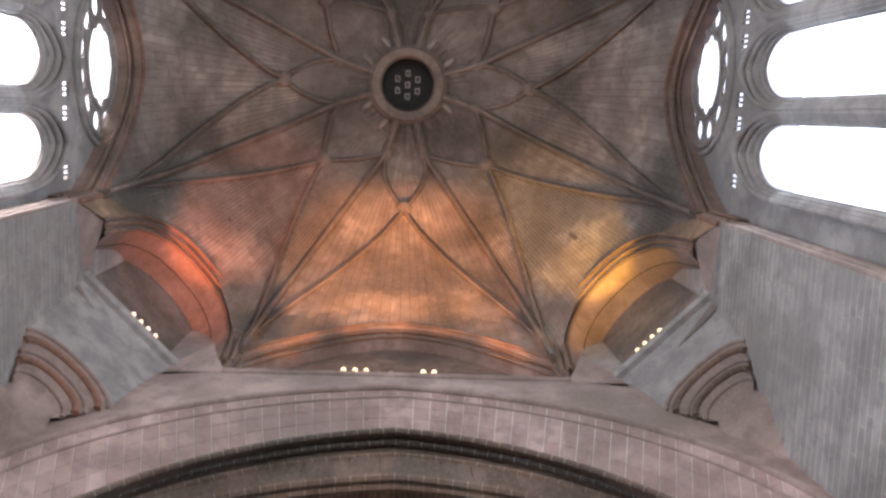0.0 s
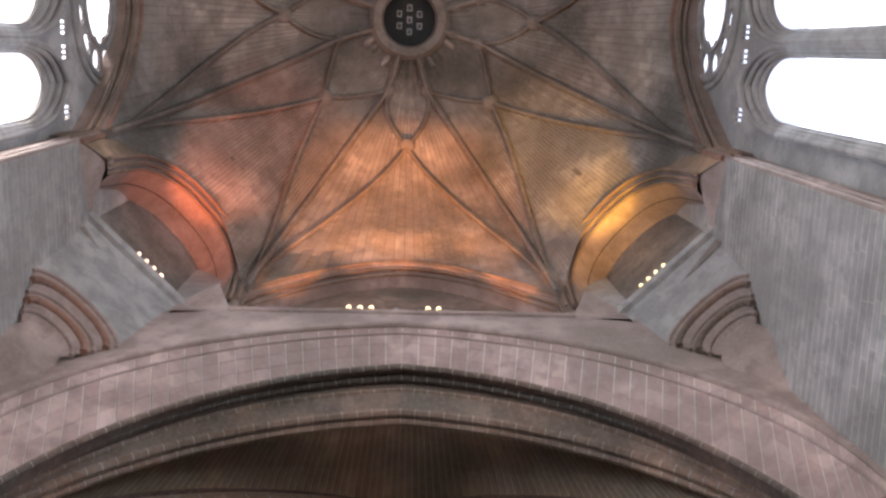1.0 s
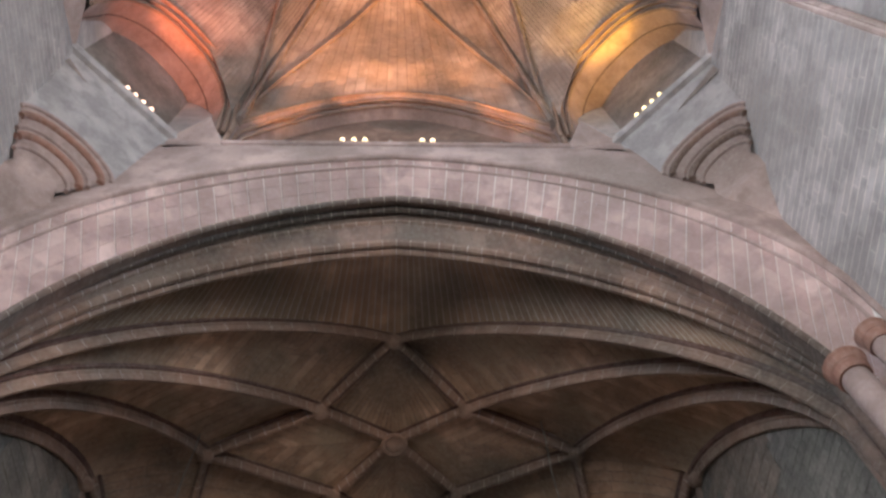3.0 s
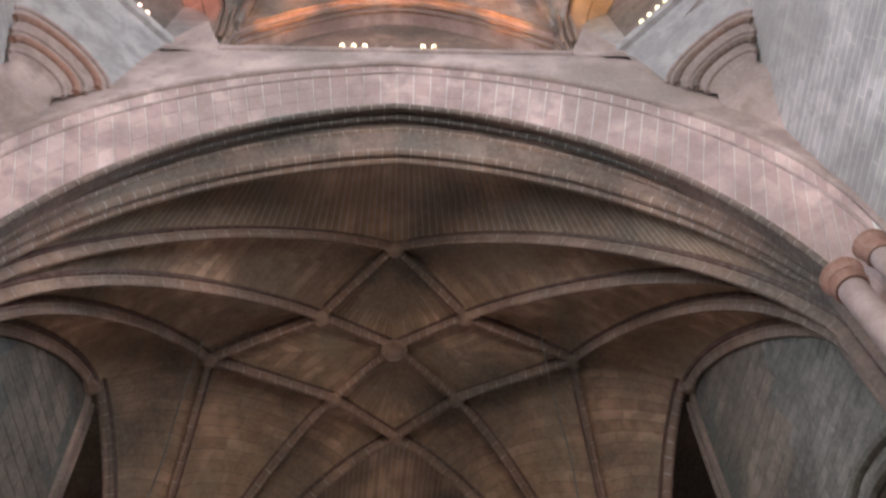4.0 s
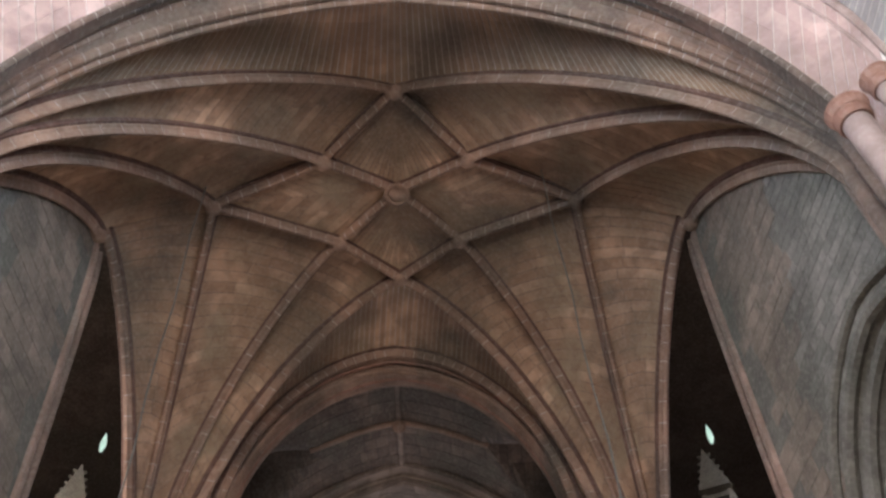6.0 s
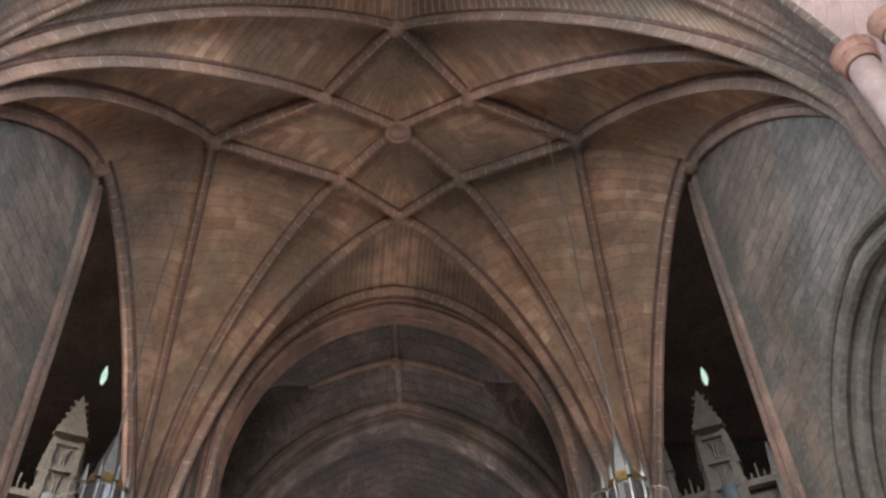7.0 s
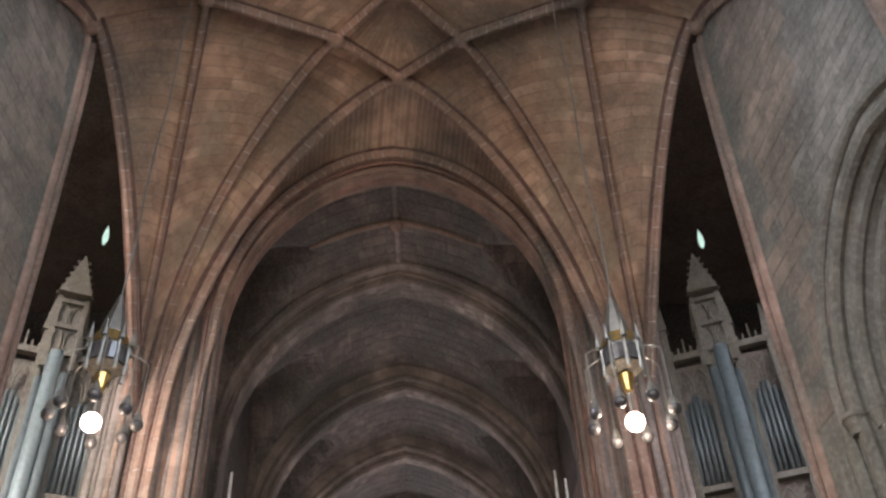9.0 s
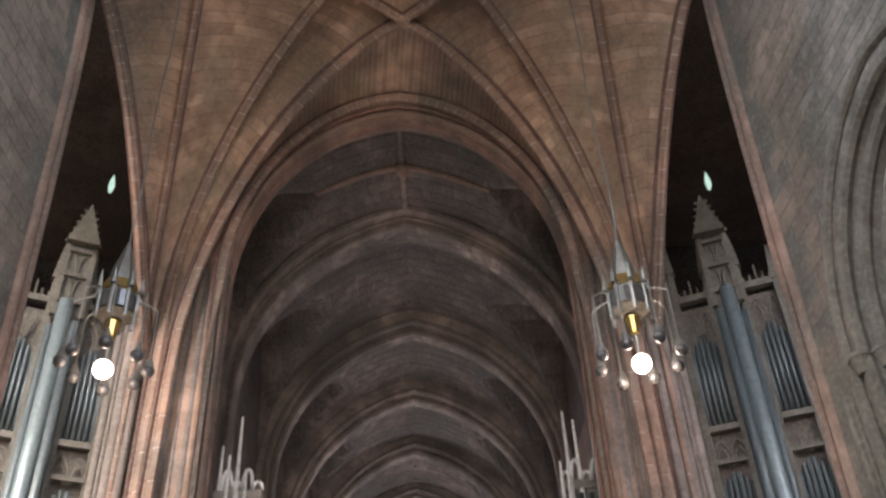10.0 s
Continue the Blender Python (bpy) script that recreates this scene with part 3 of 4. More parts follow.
def web(curve_a, curve_b, rise, across, n=46, bed=None, end=1.0):
    """Vault web between two curves of points, in courses that run across."""
    def surf(u, v):
        p, q = along(curve_a, u), along(curve_b, u)
        return p.lerp(q, v) + Vector((0, 0, rise * 4 * v * (1 - v)))
    masonry("web", surf, 0, end, 0, 1, 1 / n, across, WEB, bay_vault, gap=0.035, lift=0.016, seg=3, bed_material=bed or BED)


def bay_rib(pts, w=0.24, d=0.5):
    block_rib("rib", [p - Vector((0, 0, 0.02)) for p in pts], rib_profile(w, d), (0, 0, 1), RIB, bay_vault)
    # A dark red strip paints the shadow along both sides of the rib.
    sweep("rib_hollow", [p + Vector((0, 0, 0.03)) for p in pts], rib_profile(w * 1.6, d * 0.4), (0, 0, 1), RIB_SHADE, bay_vault)


def to_floor(c, n=16):
    """The rib runs on down the pier as a shaft, leaning out very slightly."""
    d = (c[-1] - c[0]).xy.normalized() * 0.35
    return [Vector((c[-1].x + d.x * k / n, c[-1].y + d.y * k / n, c[-1].z * (1 - k / n))) for k in range(1, n + 1)]


N_R, N_C, N_E = (-0.06, 17.05, 35.0), (-0.05, 21.6, 35.0), (0, 26.2, 35.0)
FRONT = (0, 12.75, 33.7)
HEAD = [Vector((-0.33 + x, 30.6, z)) for x, z in arch(7.3, 10.6, 24.4, 0.07, 24, 21.0)]     # the wall rib over the choir arch
for s in (-1, 1):
    n_p, n_q, n_b, n_w = (s * 2.85 - 0.08, 19.78, 34.4), (s * 2.54, 23.8, 34.5), (s * 7.1 - 0.1, 21.0, 33.2), (s * 10.85, 20.35, 30.6)
    sp = lambda z, s=s: (s * 11.6, 12.6, z)
    sr = lambda z, s=s: (s * 9.3 - (0.5 if s < 0 else 0.0), 30.5, z)
    front = [rib_curve(FRONT, sp(24.6), 2.2), rib_arc(N_R, sp(21.2 if s > 0 else 22.7), 1.4, 0.65), rib_arc(n_p, sp(21.1 if s > 0 else 20.3), 1.1, 0.5), rib_arc(n_b, sp(19.7 if s > 0 else 18.9), 1.2, 0.5), rib_arc(n_w, sp(21.6), 1.4, 0.8)]
    lean = 0.0 if s > 0 else -0.7
    head = HEAD[len(HEAD) // 2:] if s > 0 else HEAD[:len(HEAD) // 2 + 1][::-1]
    rear = [rib_curve((n_w[0], n_w[1], n_w[2] + 0.5), sr(20.8), 1.9), rib_arc(n_b, (s * 9.4 + lean, 30.3, 20.6), 1.5, 0.55), rib_arc(n_q, (s * 8.65 + lean, 30.4, 22.6), 1.5, 0.5), rib_arc(N_E, (s * 8.25 + lean, 30.4, 19.6), 1.6, 0.5), head]
    for fan in (front, rear):
        for j in range(4):
            web(fan[j], fan[j + 1], 0.35, (1.8 if j == 0 else 0.5) if fan is front else (1.8 if j == 3 else 0.55), (58, 40, 30, 30)[j] if fan is front else (30, 30, 30, 50)[j], MORTAR if (fan is front and j == 0) or (fan is rear and j == 3) else None, 0.84 if fan is rear and j == 3 else 1.0)
        for j, c in enumerate(fan):
            if fan is rear and 0 < j < 4:
                c = c + to_floor(c)
            bay_rib(c, 0.13 if fan is front else 0.16, 0.3 if fan is rear and j == 0 else 0.4)
    # short ribs and the panels of the star
    for a, b, c, d in ((N_R, n_p, (0, 19.3, 35.2), N_C), (N_C, n_q, (0, 24.0, 35.2), N_E)):
        web(rib_curve(a, c, 1, 8), rib_curve(b, d, 1, 8), 0.05, 0.5, 14)
    for c in (n_p, n_q):
        web(rib_curve(n_b, c, 1, 8), rib_curve(n_b, N_C, 1, 8), 0.04, 0.5, 12)
    for a, b in ((N_R, n_p), (n_p, N_C), (N_C, n_q), (n_q, N_E), (n_p, n_b), (n_q, n_b)):
        bay_rib(rib_curve(a, b, 1.0, 8), 0.15, 0.38)
    for c in (n_p, n_q, n_b, n_w) + ((N_R, N_C, N_E) if s > 0 else ()):
        bm = bmesh.new()
        bmesh.ops.create_icosphere(bm, subdivisions=2, radius=0.45 if c == N_C else 0.34, matrix=Matrix.Translation(Vector(c) + Vector((0, 0, -0.3))) @ Matrix.Diagonal((1, 1, 0.6, 1)))
        part("boss", bm, RIB, bay_vault, "carved round boss")
ring = [Vector((0.45 * math.cos(a) - 0.05, 21.6 + 0.45 * math.sin(a), 34.52)) for a in [2 * math.pi * k / 20 for k in range(21)]]
sweep("boss_ring", ring, roll(0.09), (0, 0, 1), RIB, bay_vault)
# web between arch back and the first cell
back = ring_pts(*ORDERS[6])[1:-1]
edge = [Vector(p) for p in rib_curve(FRONT, (-11.6, 12.6, 24.6), 2.2, 40)][::-1] + [Vector(p) for p in rib_curve(FRONT, (11.6, 12.6, 24.6), 2.2, 40)][1:]
loft("tympanum", [back, [p + Vector((0, 0.1, 0)) for p in edge]], BROWN, bay_vault)

loft("rear_tympanum", [HEAD, [Vector((-0.33 + x, 30.74, z)) for x, z in arch(7.15, 10.4, 24.4, 0.07, 24, 21.0)]], BROWN, bay_vault)

def jamb(z):
    """Edge of the tall opening beside the bay wall."""
    return 20.75 + 1.8 * math.sqrt(max(0.0, 1 - z / 30.4))


BAY_NICHE = [(15.4 - x, z) for x, z in arch(4.5, 5.3, 13.8, 0.1, 16, 0.3)]
for s in (SOUTH, NORTH):
    word = "south" if s > 0 else "north"
    w = thing("wall_bay_" + word, "grey sandstone wall of the bay with a moulded arched niche", "wall", kind="structure")
    put = lambda a, z, d, s=s: Vector((s * (11.05 + d + 0.6 * (20.0 - a) / 7.4), a, z))
    outer = [(9.9, 0)] + [(jamb(z), z) for z in (0, 6, 12, 16, 20, 23, 26, 28, 29.5, 30.4)] + [(16.5, 29.2), (14.5, 26.9), (12.6, 23.4), (9.9, 22.5)]
    inside = lambda u, v: not (10.9 < v < 19.9 and u < 13.8 + 5.3 * math.sqrt(max(0.0, 1 - ((v - 15.4) / 4.5) ** 2)) + 0.3)
    part("wall_face", plate(outer, [BAY_NICHE], 1.4, lambda a, z, d, s=s: put(a, z, d)), DARK_GREY, w)
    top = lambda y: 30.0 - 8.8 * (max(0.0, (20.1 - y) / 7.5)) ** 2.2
    masonry("ashlar", lambda u, v: put(v, u, 0.0), 0, 30, 10.0, 19.6, 0.4, 1.2, DARK_GREY, w, gap=0.035, lift=0.012, backing=False, single=DARK_GREY_PIECE, keep=lambda u, v: inside(u, v) and u < top(v) and v < 16.7 + 0.4 * (24.5 - u))
    masonry("panel", lambda u, v: put(v, u, 0.0), 0, 30, 14.4, 22.3, 0.62, 1.4, BROWN, w, gap=0.035, lift=0.016, backing=False, single=BROWN_PIECE, keep=lambda u, v: inside(u, v) and u < top(v) and 16.7 + 0.4 * (24.5 - u) <= v < jamb(u) - 0.75)
    for q, (k, d, r) in enumerate(((1.1, -0.06, 0.16), (1.0, 0.1, 0.2), (0.93, 0.5, 0.2), (0.85, 0.9, 0.2), (0.77, 1.25, 0.16))):
        pts = [put(15.4 - x, z, d) for x, z in arch(4.5 * k, 5.3 * k, 13.8, 0.1, 16, 0.3)]
        sweep("niche_order", pts, roll(r), (s, 0, 0), DARK_GREY, w)
    loft("niche_soffit", [[put(15.4 - x, z, d) for x, z in arch(4.5 * k, 5.3 * k, 13.8, 0.1, 16, 0.3)] for k, d in ((1.0, 0.05), (0.96, 0.3), (0.9, 0.55), (0.88, 0.8), (0.8, 1.1), (0.76, 1.5), (0.0, 1.6))], DARK_GREY, w)
    for k, d in ((1.02, 0.0), (0.94, 0.45), (0.86, 0.85)):
        c0 = put(15.4 + 4.5 * k, 13.3, d)
        bm = bmesh.new()
        for zz, ra, rb, hh in ((0.0, 0.2, 0.22, 0.12), (0.2, 0.2, 0.3, 0.28), (0.4, 0.33, 0.33, 0.12)):
            bmesh.ops.create_cone(bm, cap_ends=True, segments=16, radius1=ra, radius2=rb, depth=hh, matrix=Matrix.Translation(c0 + Vector((0, 0, zz))))
        part("niche_capital", bm, DARK_GREY, w)
    for e, rr in ((0.3, 0.15), (0.62, 0.1), (0.9, 0.15)):
        sweep("niche_shaft", [put(15.4 + 4.5 * 1.06 + e, z, -0.05) for z in (0, 5, 10, 13.2)], roll(rr), (1, 0, 0), DARK_GREY, w)
    # moulded edge of the tall opening
    for e, r, d in ((0.0, 0.2, 0.1), (0.28, 0.12, -0.05), (-0.2, 0.12, -0.02)):
        sweep("edge_roll", [put(jamb(z) + e, z, d) for z in (0, 6, 12, 16, 20, 23, 26, 28, 29.5, 30.3)], roll(r), (1, 0, 0), UMBER if e > 0 else BROWN, w)
    # The transept's darkness is painted into these two walls.
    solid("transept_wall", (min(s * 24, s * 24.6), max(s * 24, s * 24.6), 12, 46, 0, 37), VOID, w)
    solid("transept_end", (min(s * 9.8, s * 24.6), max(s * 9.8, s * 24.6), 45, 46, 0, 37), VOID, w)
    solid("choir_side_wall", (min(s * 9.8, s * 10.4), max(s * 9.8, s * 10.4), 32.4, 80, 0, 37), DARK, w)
    pier = thing("choir_pier", "clustered choir pier of slender pink sandstone shafts", "pier", "choir piers", kind="structure")
    lean = 0.0 if s > 0 else -0.8
    # The dark core paints the shade in the hollows between the shafts.
    solid("core", (min(s * 7.2, s * 10.3) + lean, max(s * 7.2, s * 10.3) + (0.0 if s > 0 else -0.2), 30.75, 32.6, 0, 30), DARK, pier)
    for x, y, r in ((6.9, 31.7, 0.16), (6.95, 31.3, 0.2), (7.15, 30.95, 0.12), (7.4, 30.8, 0.2), (7.68, 30.72, 0.1), (7.95, 30.6, 0.2), (8.22, 30.6, 0.1), (8.5, 30.48, 0.2), (8.78, 30.45, 0.11), (9.1, 30.25, 0.26), (9.5, 30.25, 0.26), (9.85, 30.5, 0.12), (10.1, 30.6, 0.2)):
        sweep("shaft", [(s * x + lean * (0.45 + 0.55 * min(1.0, (x - 6.9) / 1.3)), y, z) for z in (0, 12, 25.2)], roll(r * 0.74, 10), (0, 1, 0), PIER, pier, smooth=True)
for s in (-1, 1):
    pr = thing("springer_pier", "cluster of slender sandstone shafts carrying the bay vault", "pier", "springer piers", kind="structure")
    for x, y, r, z in ((11.35, 12.75, 0.2, 22.6), (11.5, 13.15, 0.16, 22.0), (11.6, 12.4, 0.22, 24.6)):
        sweep("shaft", [(s * x, y, q) for q in (0, 12, z)], roll(r, 10), (0, 1, 0), RIB, pr, smooth=True)
# Added slab, out of view, that shuts the sky out above the vaults.
roof = tagged(solid("ceiling_over_bay", (-25, 25, 12.9, 80, 37.4, 37.9), DARK), "unseen slab that keeps skylight off the bay and choir vaults", "ceiling", kind="structure")

# ---- choir ----
choir = thing("choir_vault", "long dark pointed choir vault with broad transverse arches", "vault", kind="structure")


def axis(y):
    """The choir's axis leans a little off the tower's."""
    return -0.33 + 0.03 * (min(y, 50.0) - 31.0)


def choir_row(y, w, apex, spring=24.6, foot=0.0):
    return [Vector((axis(y) + x, y, z)) for x, z in arch(w, apex - spring, spring, 0.08 if y < 34 else 0.26, 24, foot)]


CHOIR_ARCHES = ((31.65, 6.95, 34.2, 0.95), (40.3, 8.3, 34.7, 1.5), (49.4, 7.8, 33.9, 0.95), (57.6, 7.7, 33.9, 0.9), (66.0, 7.5, 34.2, 0.9), (74.0, 7.5, 34.2, 0.9), (80.4, 7.5, 34.2, 0.9))


def choir_point(y0, y1, u, v, crown=8.6):
    """A point of a groined choir bay: u along the bay, v across from -1 to 1."""
    a = abs(v)
    x = 8.7 * a
    z = 25.0 + 10.3 * math.sin(math.acos(0.2 + 0.8 * min(1.0, a))) / math.sin(math.acos(0.2))
    t = abs(2 * u - 1)
    cross = 25.0 + crown * math.sin(math.acos(0.2 + 0.8 * t)) / math.sin(math.acos(0.2))
    y = y0 + (y1 - y0) * u
    return Vector((axis(y) + math.copysign(x, v), y, max(z, cross)))


for (ya, wa, aa, da), (yb, wb, ab, db) in zip(CHOIR_ARCHES, CHOIR_ARCHES[1:]):
    y0, y1 = ya + da - 0.05, yb - db + 0.05
    surf = lambda u, v, y0=y0, y1=y1: choir_point(y0, y1, u, v)
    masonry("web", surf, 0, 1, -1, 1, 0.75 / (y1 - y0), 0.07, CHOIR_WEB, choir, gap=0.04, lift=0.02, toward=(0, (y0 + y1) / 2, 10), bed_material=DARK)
    for q in (-1, 1):
        rim = [choir_point(y0, y1, u / 24, q * 1.0) for u in range(25)]
        # Dark lunettes paint the shade of the side pockets.
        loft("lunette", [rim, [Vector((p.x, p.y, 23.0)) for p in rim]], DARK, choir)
        solid("side_wall", (min(q * 8.72, q * 9.3), max(q * 8.72, q * 9.3), y0 - 1.0, y1 + 1.0, 0, 24.6), BROWN, choir)
    mid = (y0 + y1) / 2
    if ya < 35:
        sweep("cross_ridge", [choir_point(y0, y1, 0.5, v / 8) - Vector((0, 0, 0.08)) for v in range(-4, 5)], roll(0.14), (0, 0, 1), RIB, choir)
        bm = bmesh.new()
        bmesh.ops.create_icosphere(bm, subdivisions=2, radius=0.36, matrix=Matrix.Translation((axis(mid), mid, 34.95)))
        part("boss", bm, RIB, choir)
for y, w, a, d in CHOIR_ARCHES:
    steps = ((-d - 0.02, w + 2.3, a + 2.2), (-d, w + 0.55, a + 0.8), (-d + 0.12, w + 0.3, a + 0.45), (-d * 0.5, w + 0.3, a + 0.45), (-d * 0.4, w, a), (d * 0.4, w, a), (d * 0.5, w + 0.3, a + 0.45), (d - 0.12, w + 0.3, a + 0.45), (d, w + 0.55, a + 0.8), (d + 0.02, w + 2.3, a + 2.2))
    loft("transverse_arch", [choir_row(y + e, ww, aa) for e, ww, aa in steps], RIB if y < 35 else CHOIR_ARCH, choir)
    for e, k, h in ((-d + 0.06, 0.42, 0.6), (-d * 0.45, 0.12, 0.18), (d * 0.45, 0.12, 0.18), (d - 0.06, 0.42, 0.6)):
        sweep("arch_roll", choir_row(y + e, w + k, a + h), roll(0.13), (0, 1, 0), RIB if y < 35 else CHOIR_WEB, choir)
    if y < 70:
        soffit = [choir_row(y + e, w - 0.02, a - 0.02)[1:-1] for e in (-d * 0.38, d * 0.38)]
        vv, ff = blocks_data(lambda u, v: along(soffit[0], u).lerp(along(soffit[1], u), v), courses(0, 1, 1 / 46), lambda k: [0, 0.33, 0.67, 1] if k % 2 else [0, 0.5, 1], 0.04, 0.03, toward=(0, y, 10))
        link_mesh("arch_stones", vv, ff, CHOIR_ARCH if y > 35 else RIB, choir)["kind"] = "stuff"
    for e in (-d * 0.7, 0.0) if y < 35 else ():
        sweep("arch_hollow", choir_row(y + e, w + (0.27 if e else -0.03), a + (0.4 if e else -0.05)), roll(0.07), (0, 1, 0), RED, choir)
sweep("ridge_rib", [(axis(y), y, 35.25) for y in (32, 35, 38.8)], roll(0.14), (0, 0, 1), CHOIR_ARCH, choir)
tagged(solid("wall_far", (-12, 12, 79.5, 80, 0, 38), DARK), "far end wall of the choir", "wall", kind="structure")

# ---- great arch shafts with capitals ----
for s in (-1, 1):
    for x, y, z, r in ((10.2, 10.35, 19.95, 0.34), (11.15, 9.95, 20.8, 0.28)):
        sh = thing("arch_shaft", "round pink sandstone shaft with a moulded red capital", "shaft", "shafts of the tower arch")
        sweep("shaft", [(s * x, y, zz) for zz in (0, 5, 10, 15, z)], roll(r, 16), (0, 1, 0), PINK, sh, smooth=True)
        bm = bmesh.new()
        for zz, k, h in ((z, 1.15, 0.12), (z + 0.15, 1.15, 0.18), (z + 0.35, 1.3, 0.2), (z + 0.5, 1.42, 0.1)):
            bmesh.ops.create_cone(bm, cap_ends=True, segments=20, radius1=r * k, radius2=r * (k + 0.12), depth=h, matrix=Matrix.Translation((s * x, y, zz)))
        part("capital", bm, RED, sh, "red sandstone capital")

# ---- organ cases ----
def organ(s):
    og = thing("organ_case", "tall carved oak organ case with tin pipes and pointed pinnacles", "organ", "organ cases")
    az = radians(22.2 if s > 0 else -23.2)
    o, n = Vector((33 * math.sin(az), 33 * math.cos(az), 0)), Vector((math.sin(az), math.cos(az), 0))
    rt = Vector((n.y, -n.x, 0)) * s          # outwards
    P = lambda a, z, d=0.0: o + rt * a - n * d + Vector((0, 0, z))

    def beam(name, a0, z0, a1, z1, w, d, mat=OAK, depth=0.0, parent=og):
        v, f = sweep_data([P(a0, z0, depth), P(a1, z1, depth)], [(-w, -d), (w, -d), (w, d), (-w, d)], n)
        return link_mesh(name, v, f, mat, parent)
    A0, A1 = -1.95, 1.95
    top = 23.6
    bm = bmesh.new()
    v, f = sweep_data([P(0, 0, -0.6), P(0, top - 0.6, -0.6)], [(A0, -0.4), (A1, -0.4), (A1, 0.4), (A0, 0.4)], n)
    link_mesh("body", v, f, DARK, og)
    for a, h in ((A0, 25.6), (-0.62, 25.2), (0.62, 25.2), (A1, 24.2)):
        up = beam("upright", a, 0, a, h - 0.9, 0.13, 0.16)
        vv, ff = sweep_data([P(a, h - 0.9), P(a, h - 0.6), P(a, h + 0.3), P(a, h + 0.9)], [(-1, -1), (1, -1), (1, 1), (-1, 1)], n)
        c = [P(a, h - 0.9), P(a, h - 0.6), P(a, h + 0.3), P(a, h + 0.9)]
        for q, k in enumerate((0.2, 0.17, 0.09, 0.01)):
            for e in range(4):
                vv[q * 4 + e] = c[q] + (vv[q * 4 + e] - c[q]) * k
        link_mesh("pinnacle", vv, ff, OAK, up)
    # central tower top with gable and spire
    for a in (-0.5, 0.5):
        beam("tower_post", a, 22.5, a, 26.0, 0.1, 0.12, depth=0.35)
    for z in (23.2, 24.4, 25.6):
        beam("tower_band", -0.6, z, 0.6, z, 0.1, 0.14, depth=0.35)
    c = [P(0, 25.8, 0.2), P(0, 26.8, 0.2), P(0, 28.2, 0.2)]
    vv, ff = sweep_data(c, [(-1, -1), (1, -1), (1, 1), (-1, 1)], n)
    for q, k in enumerate((0.62, 0.36, 0.02)):
        for e in range(4):
            vv[q * 4 + e] = c[q] + (vv[q * 4 + e] - c[q]) * k
    spire = link_mesh("spire", vv, ff, OAK, og)
    for q in (-1, 1):
        for k in range(6):
            beam("crocket", q * (0.55 - 0.085 * k), 26.0 + 0.34 * k, q * (0.68 - 0.085 * k), 26.12 + 0.34 * k, 0.05, 0.05, depth=0.25, parent=spire)
    v, f = sweep_data([P(0, 22.4, 0.2), P(0, 26.0, 0.2)], [(-0.46, -0.1), (0.46, -0.1), (0.46, 0.1), (-0.46, 0.1)], n)
    link_mesh("tower_panel", v, f, OAK, og)
    for z in (23.3, 24.5):
        for a in (-0.25, 0.25):
            pts = [P(a + x, q, 0.36) for x, q in arch(0.2, 0.5, z + 0.45, 0.3, 7, z + 0.1)]
            v, f = sweep_data(pts, roll(0.04, 6), n)
            link_mesh("tracery", v, f, OAK, og)
    for a in (-1.28, 1.28):
        for k in range(5):
            q = a - 0.5 + 0.25 * k
            beam("cresting", q, 23.4, q, 23.7 + (0.5 if k == 2 else 0.1 * (k % 2)), 0.035, 0.035)
    # arcaded screens of thin pipes in the flanks
    for c0 in (-1.28, 1.28):
        beam("cornice", c0 - 0.62, 23.3, c0 + 0.62, 23.3, 0.14, 0.16)
        beam("transom", c0 - 0.62, 17.6, c0 + 0.62, 17.6, 0.12, 0.16)
        beam("transom", c0 - 0.62, 16.3, c0 + 0.62, 16.3, 0.08, 0.16)
        for a, b in ((-0.6, 0.0), (0.0, 0.6)):
            for zf, w in ((21.6, 0.29), (16.1, 0.29), (21.6, 0.17), (16.1, 0.17)):
                pts = [P(c0 + (a + b) / 2 + x, z) for x, z in arch(w, 2.6 * w, zf + 0.3, 0.3, 7, zf)]
                v, f = sweep_data(pts, roll(0.035, 6), n)
                link_mesh("tracery", v, f, OAK, og)
        for k in range(6):
            a = c0 - 0.5 + 0.2 * k
            for z0, z1 in ((17.8, 21.6 - 0.25 * abs(2.5 - k)), (2.0, 16.0 - 0.2 * abs(2.5 - k))):
                v, f = sweep_data([P(a, z0, 0.0), P(a, z1, 0.0)], roll(0.075, 8), n)
                link_mesh("small_pipe", v, f, PIPE, og, smooth=True)
    for a, r, z in ((-0.36, 0.2, 22.3), (0.08, 0.3, 23.2), (0.46, 0.15, 22.0)):
        v, f = sweep_data([P(a, 2, 0.35), P(a, z, 0.35)], roll(r, 14), n)
        link_mesh("great_pipe", v, f, TIN if r > 0.25 else PIPE, og, "tall bright tin pipe", smooth=True)
    # far window seen past the case
    w = thing("far_window", "small bright lancet glimpsed in the dark transept", "window", "far windows")
    d = Vector((math.tan(radians(23.05 if s > 0 else -22.3)) * 36, 36, 0))
    z = 1.6 + d.length * math.tan(radians(39.7 if s > 0 else 40.4))
    pr = [(0.02, 0.7), (0.16, 0.15), (0.17, -0.2), (0.04, -0.55), (-0.07, -0.5), (-0.13, -0.1), (-0.1, 0.2)]
    side = Vector((d.y, -d.x, 0)).normalized()
    vs = [d + side * a + Vector((0, 0, z + b)) for a, b in pr]
    link_mesh("pane", vs + [q + d.normalized() * 0.1 for q in vs], [tuple(range(7))] + [(i, (i + 1) % 7, 7 + (i + 1) % 7, 7 + i) for i in range(7)], PANE, w)


PANE = plain("sunlit_glass", (0.6, 0.75, 0.68), 0.2, 0.0, (0.7, 1.0, 0.88), 0.055)
organ(1)
organ(-1)

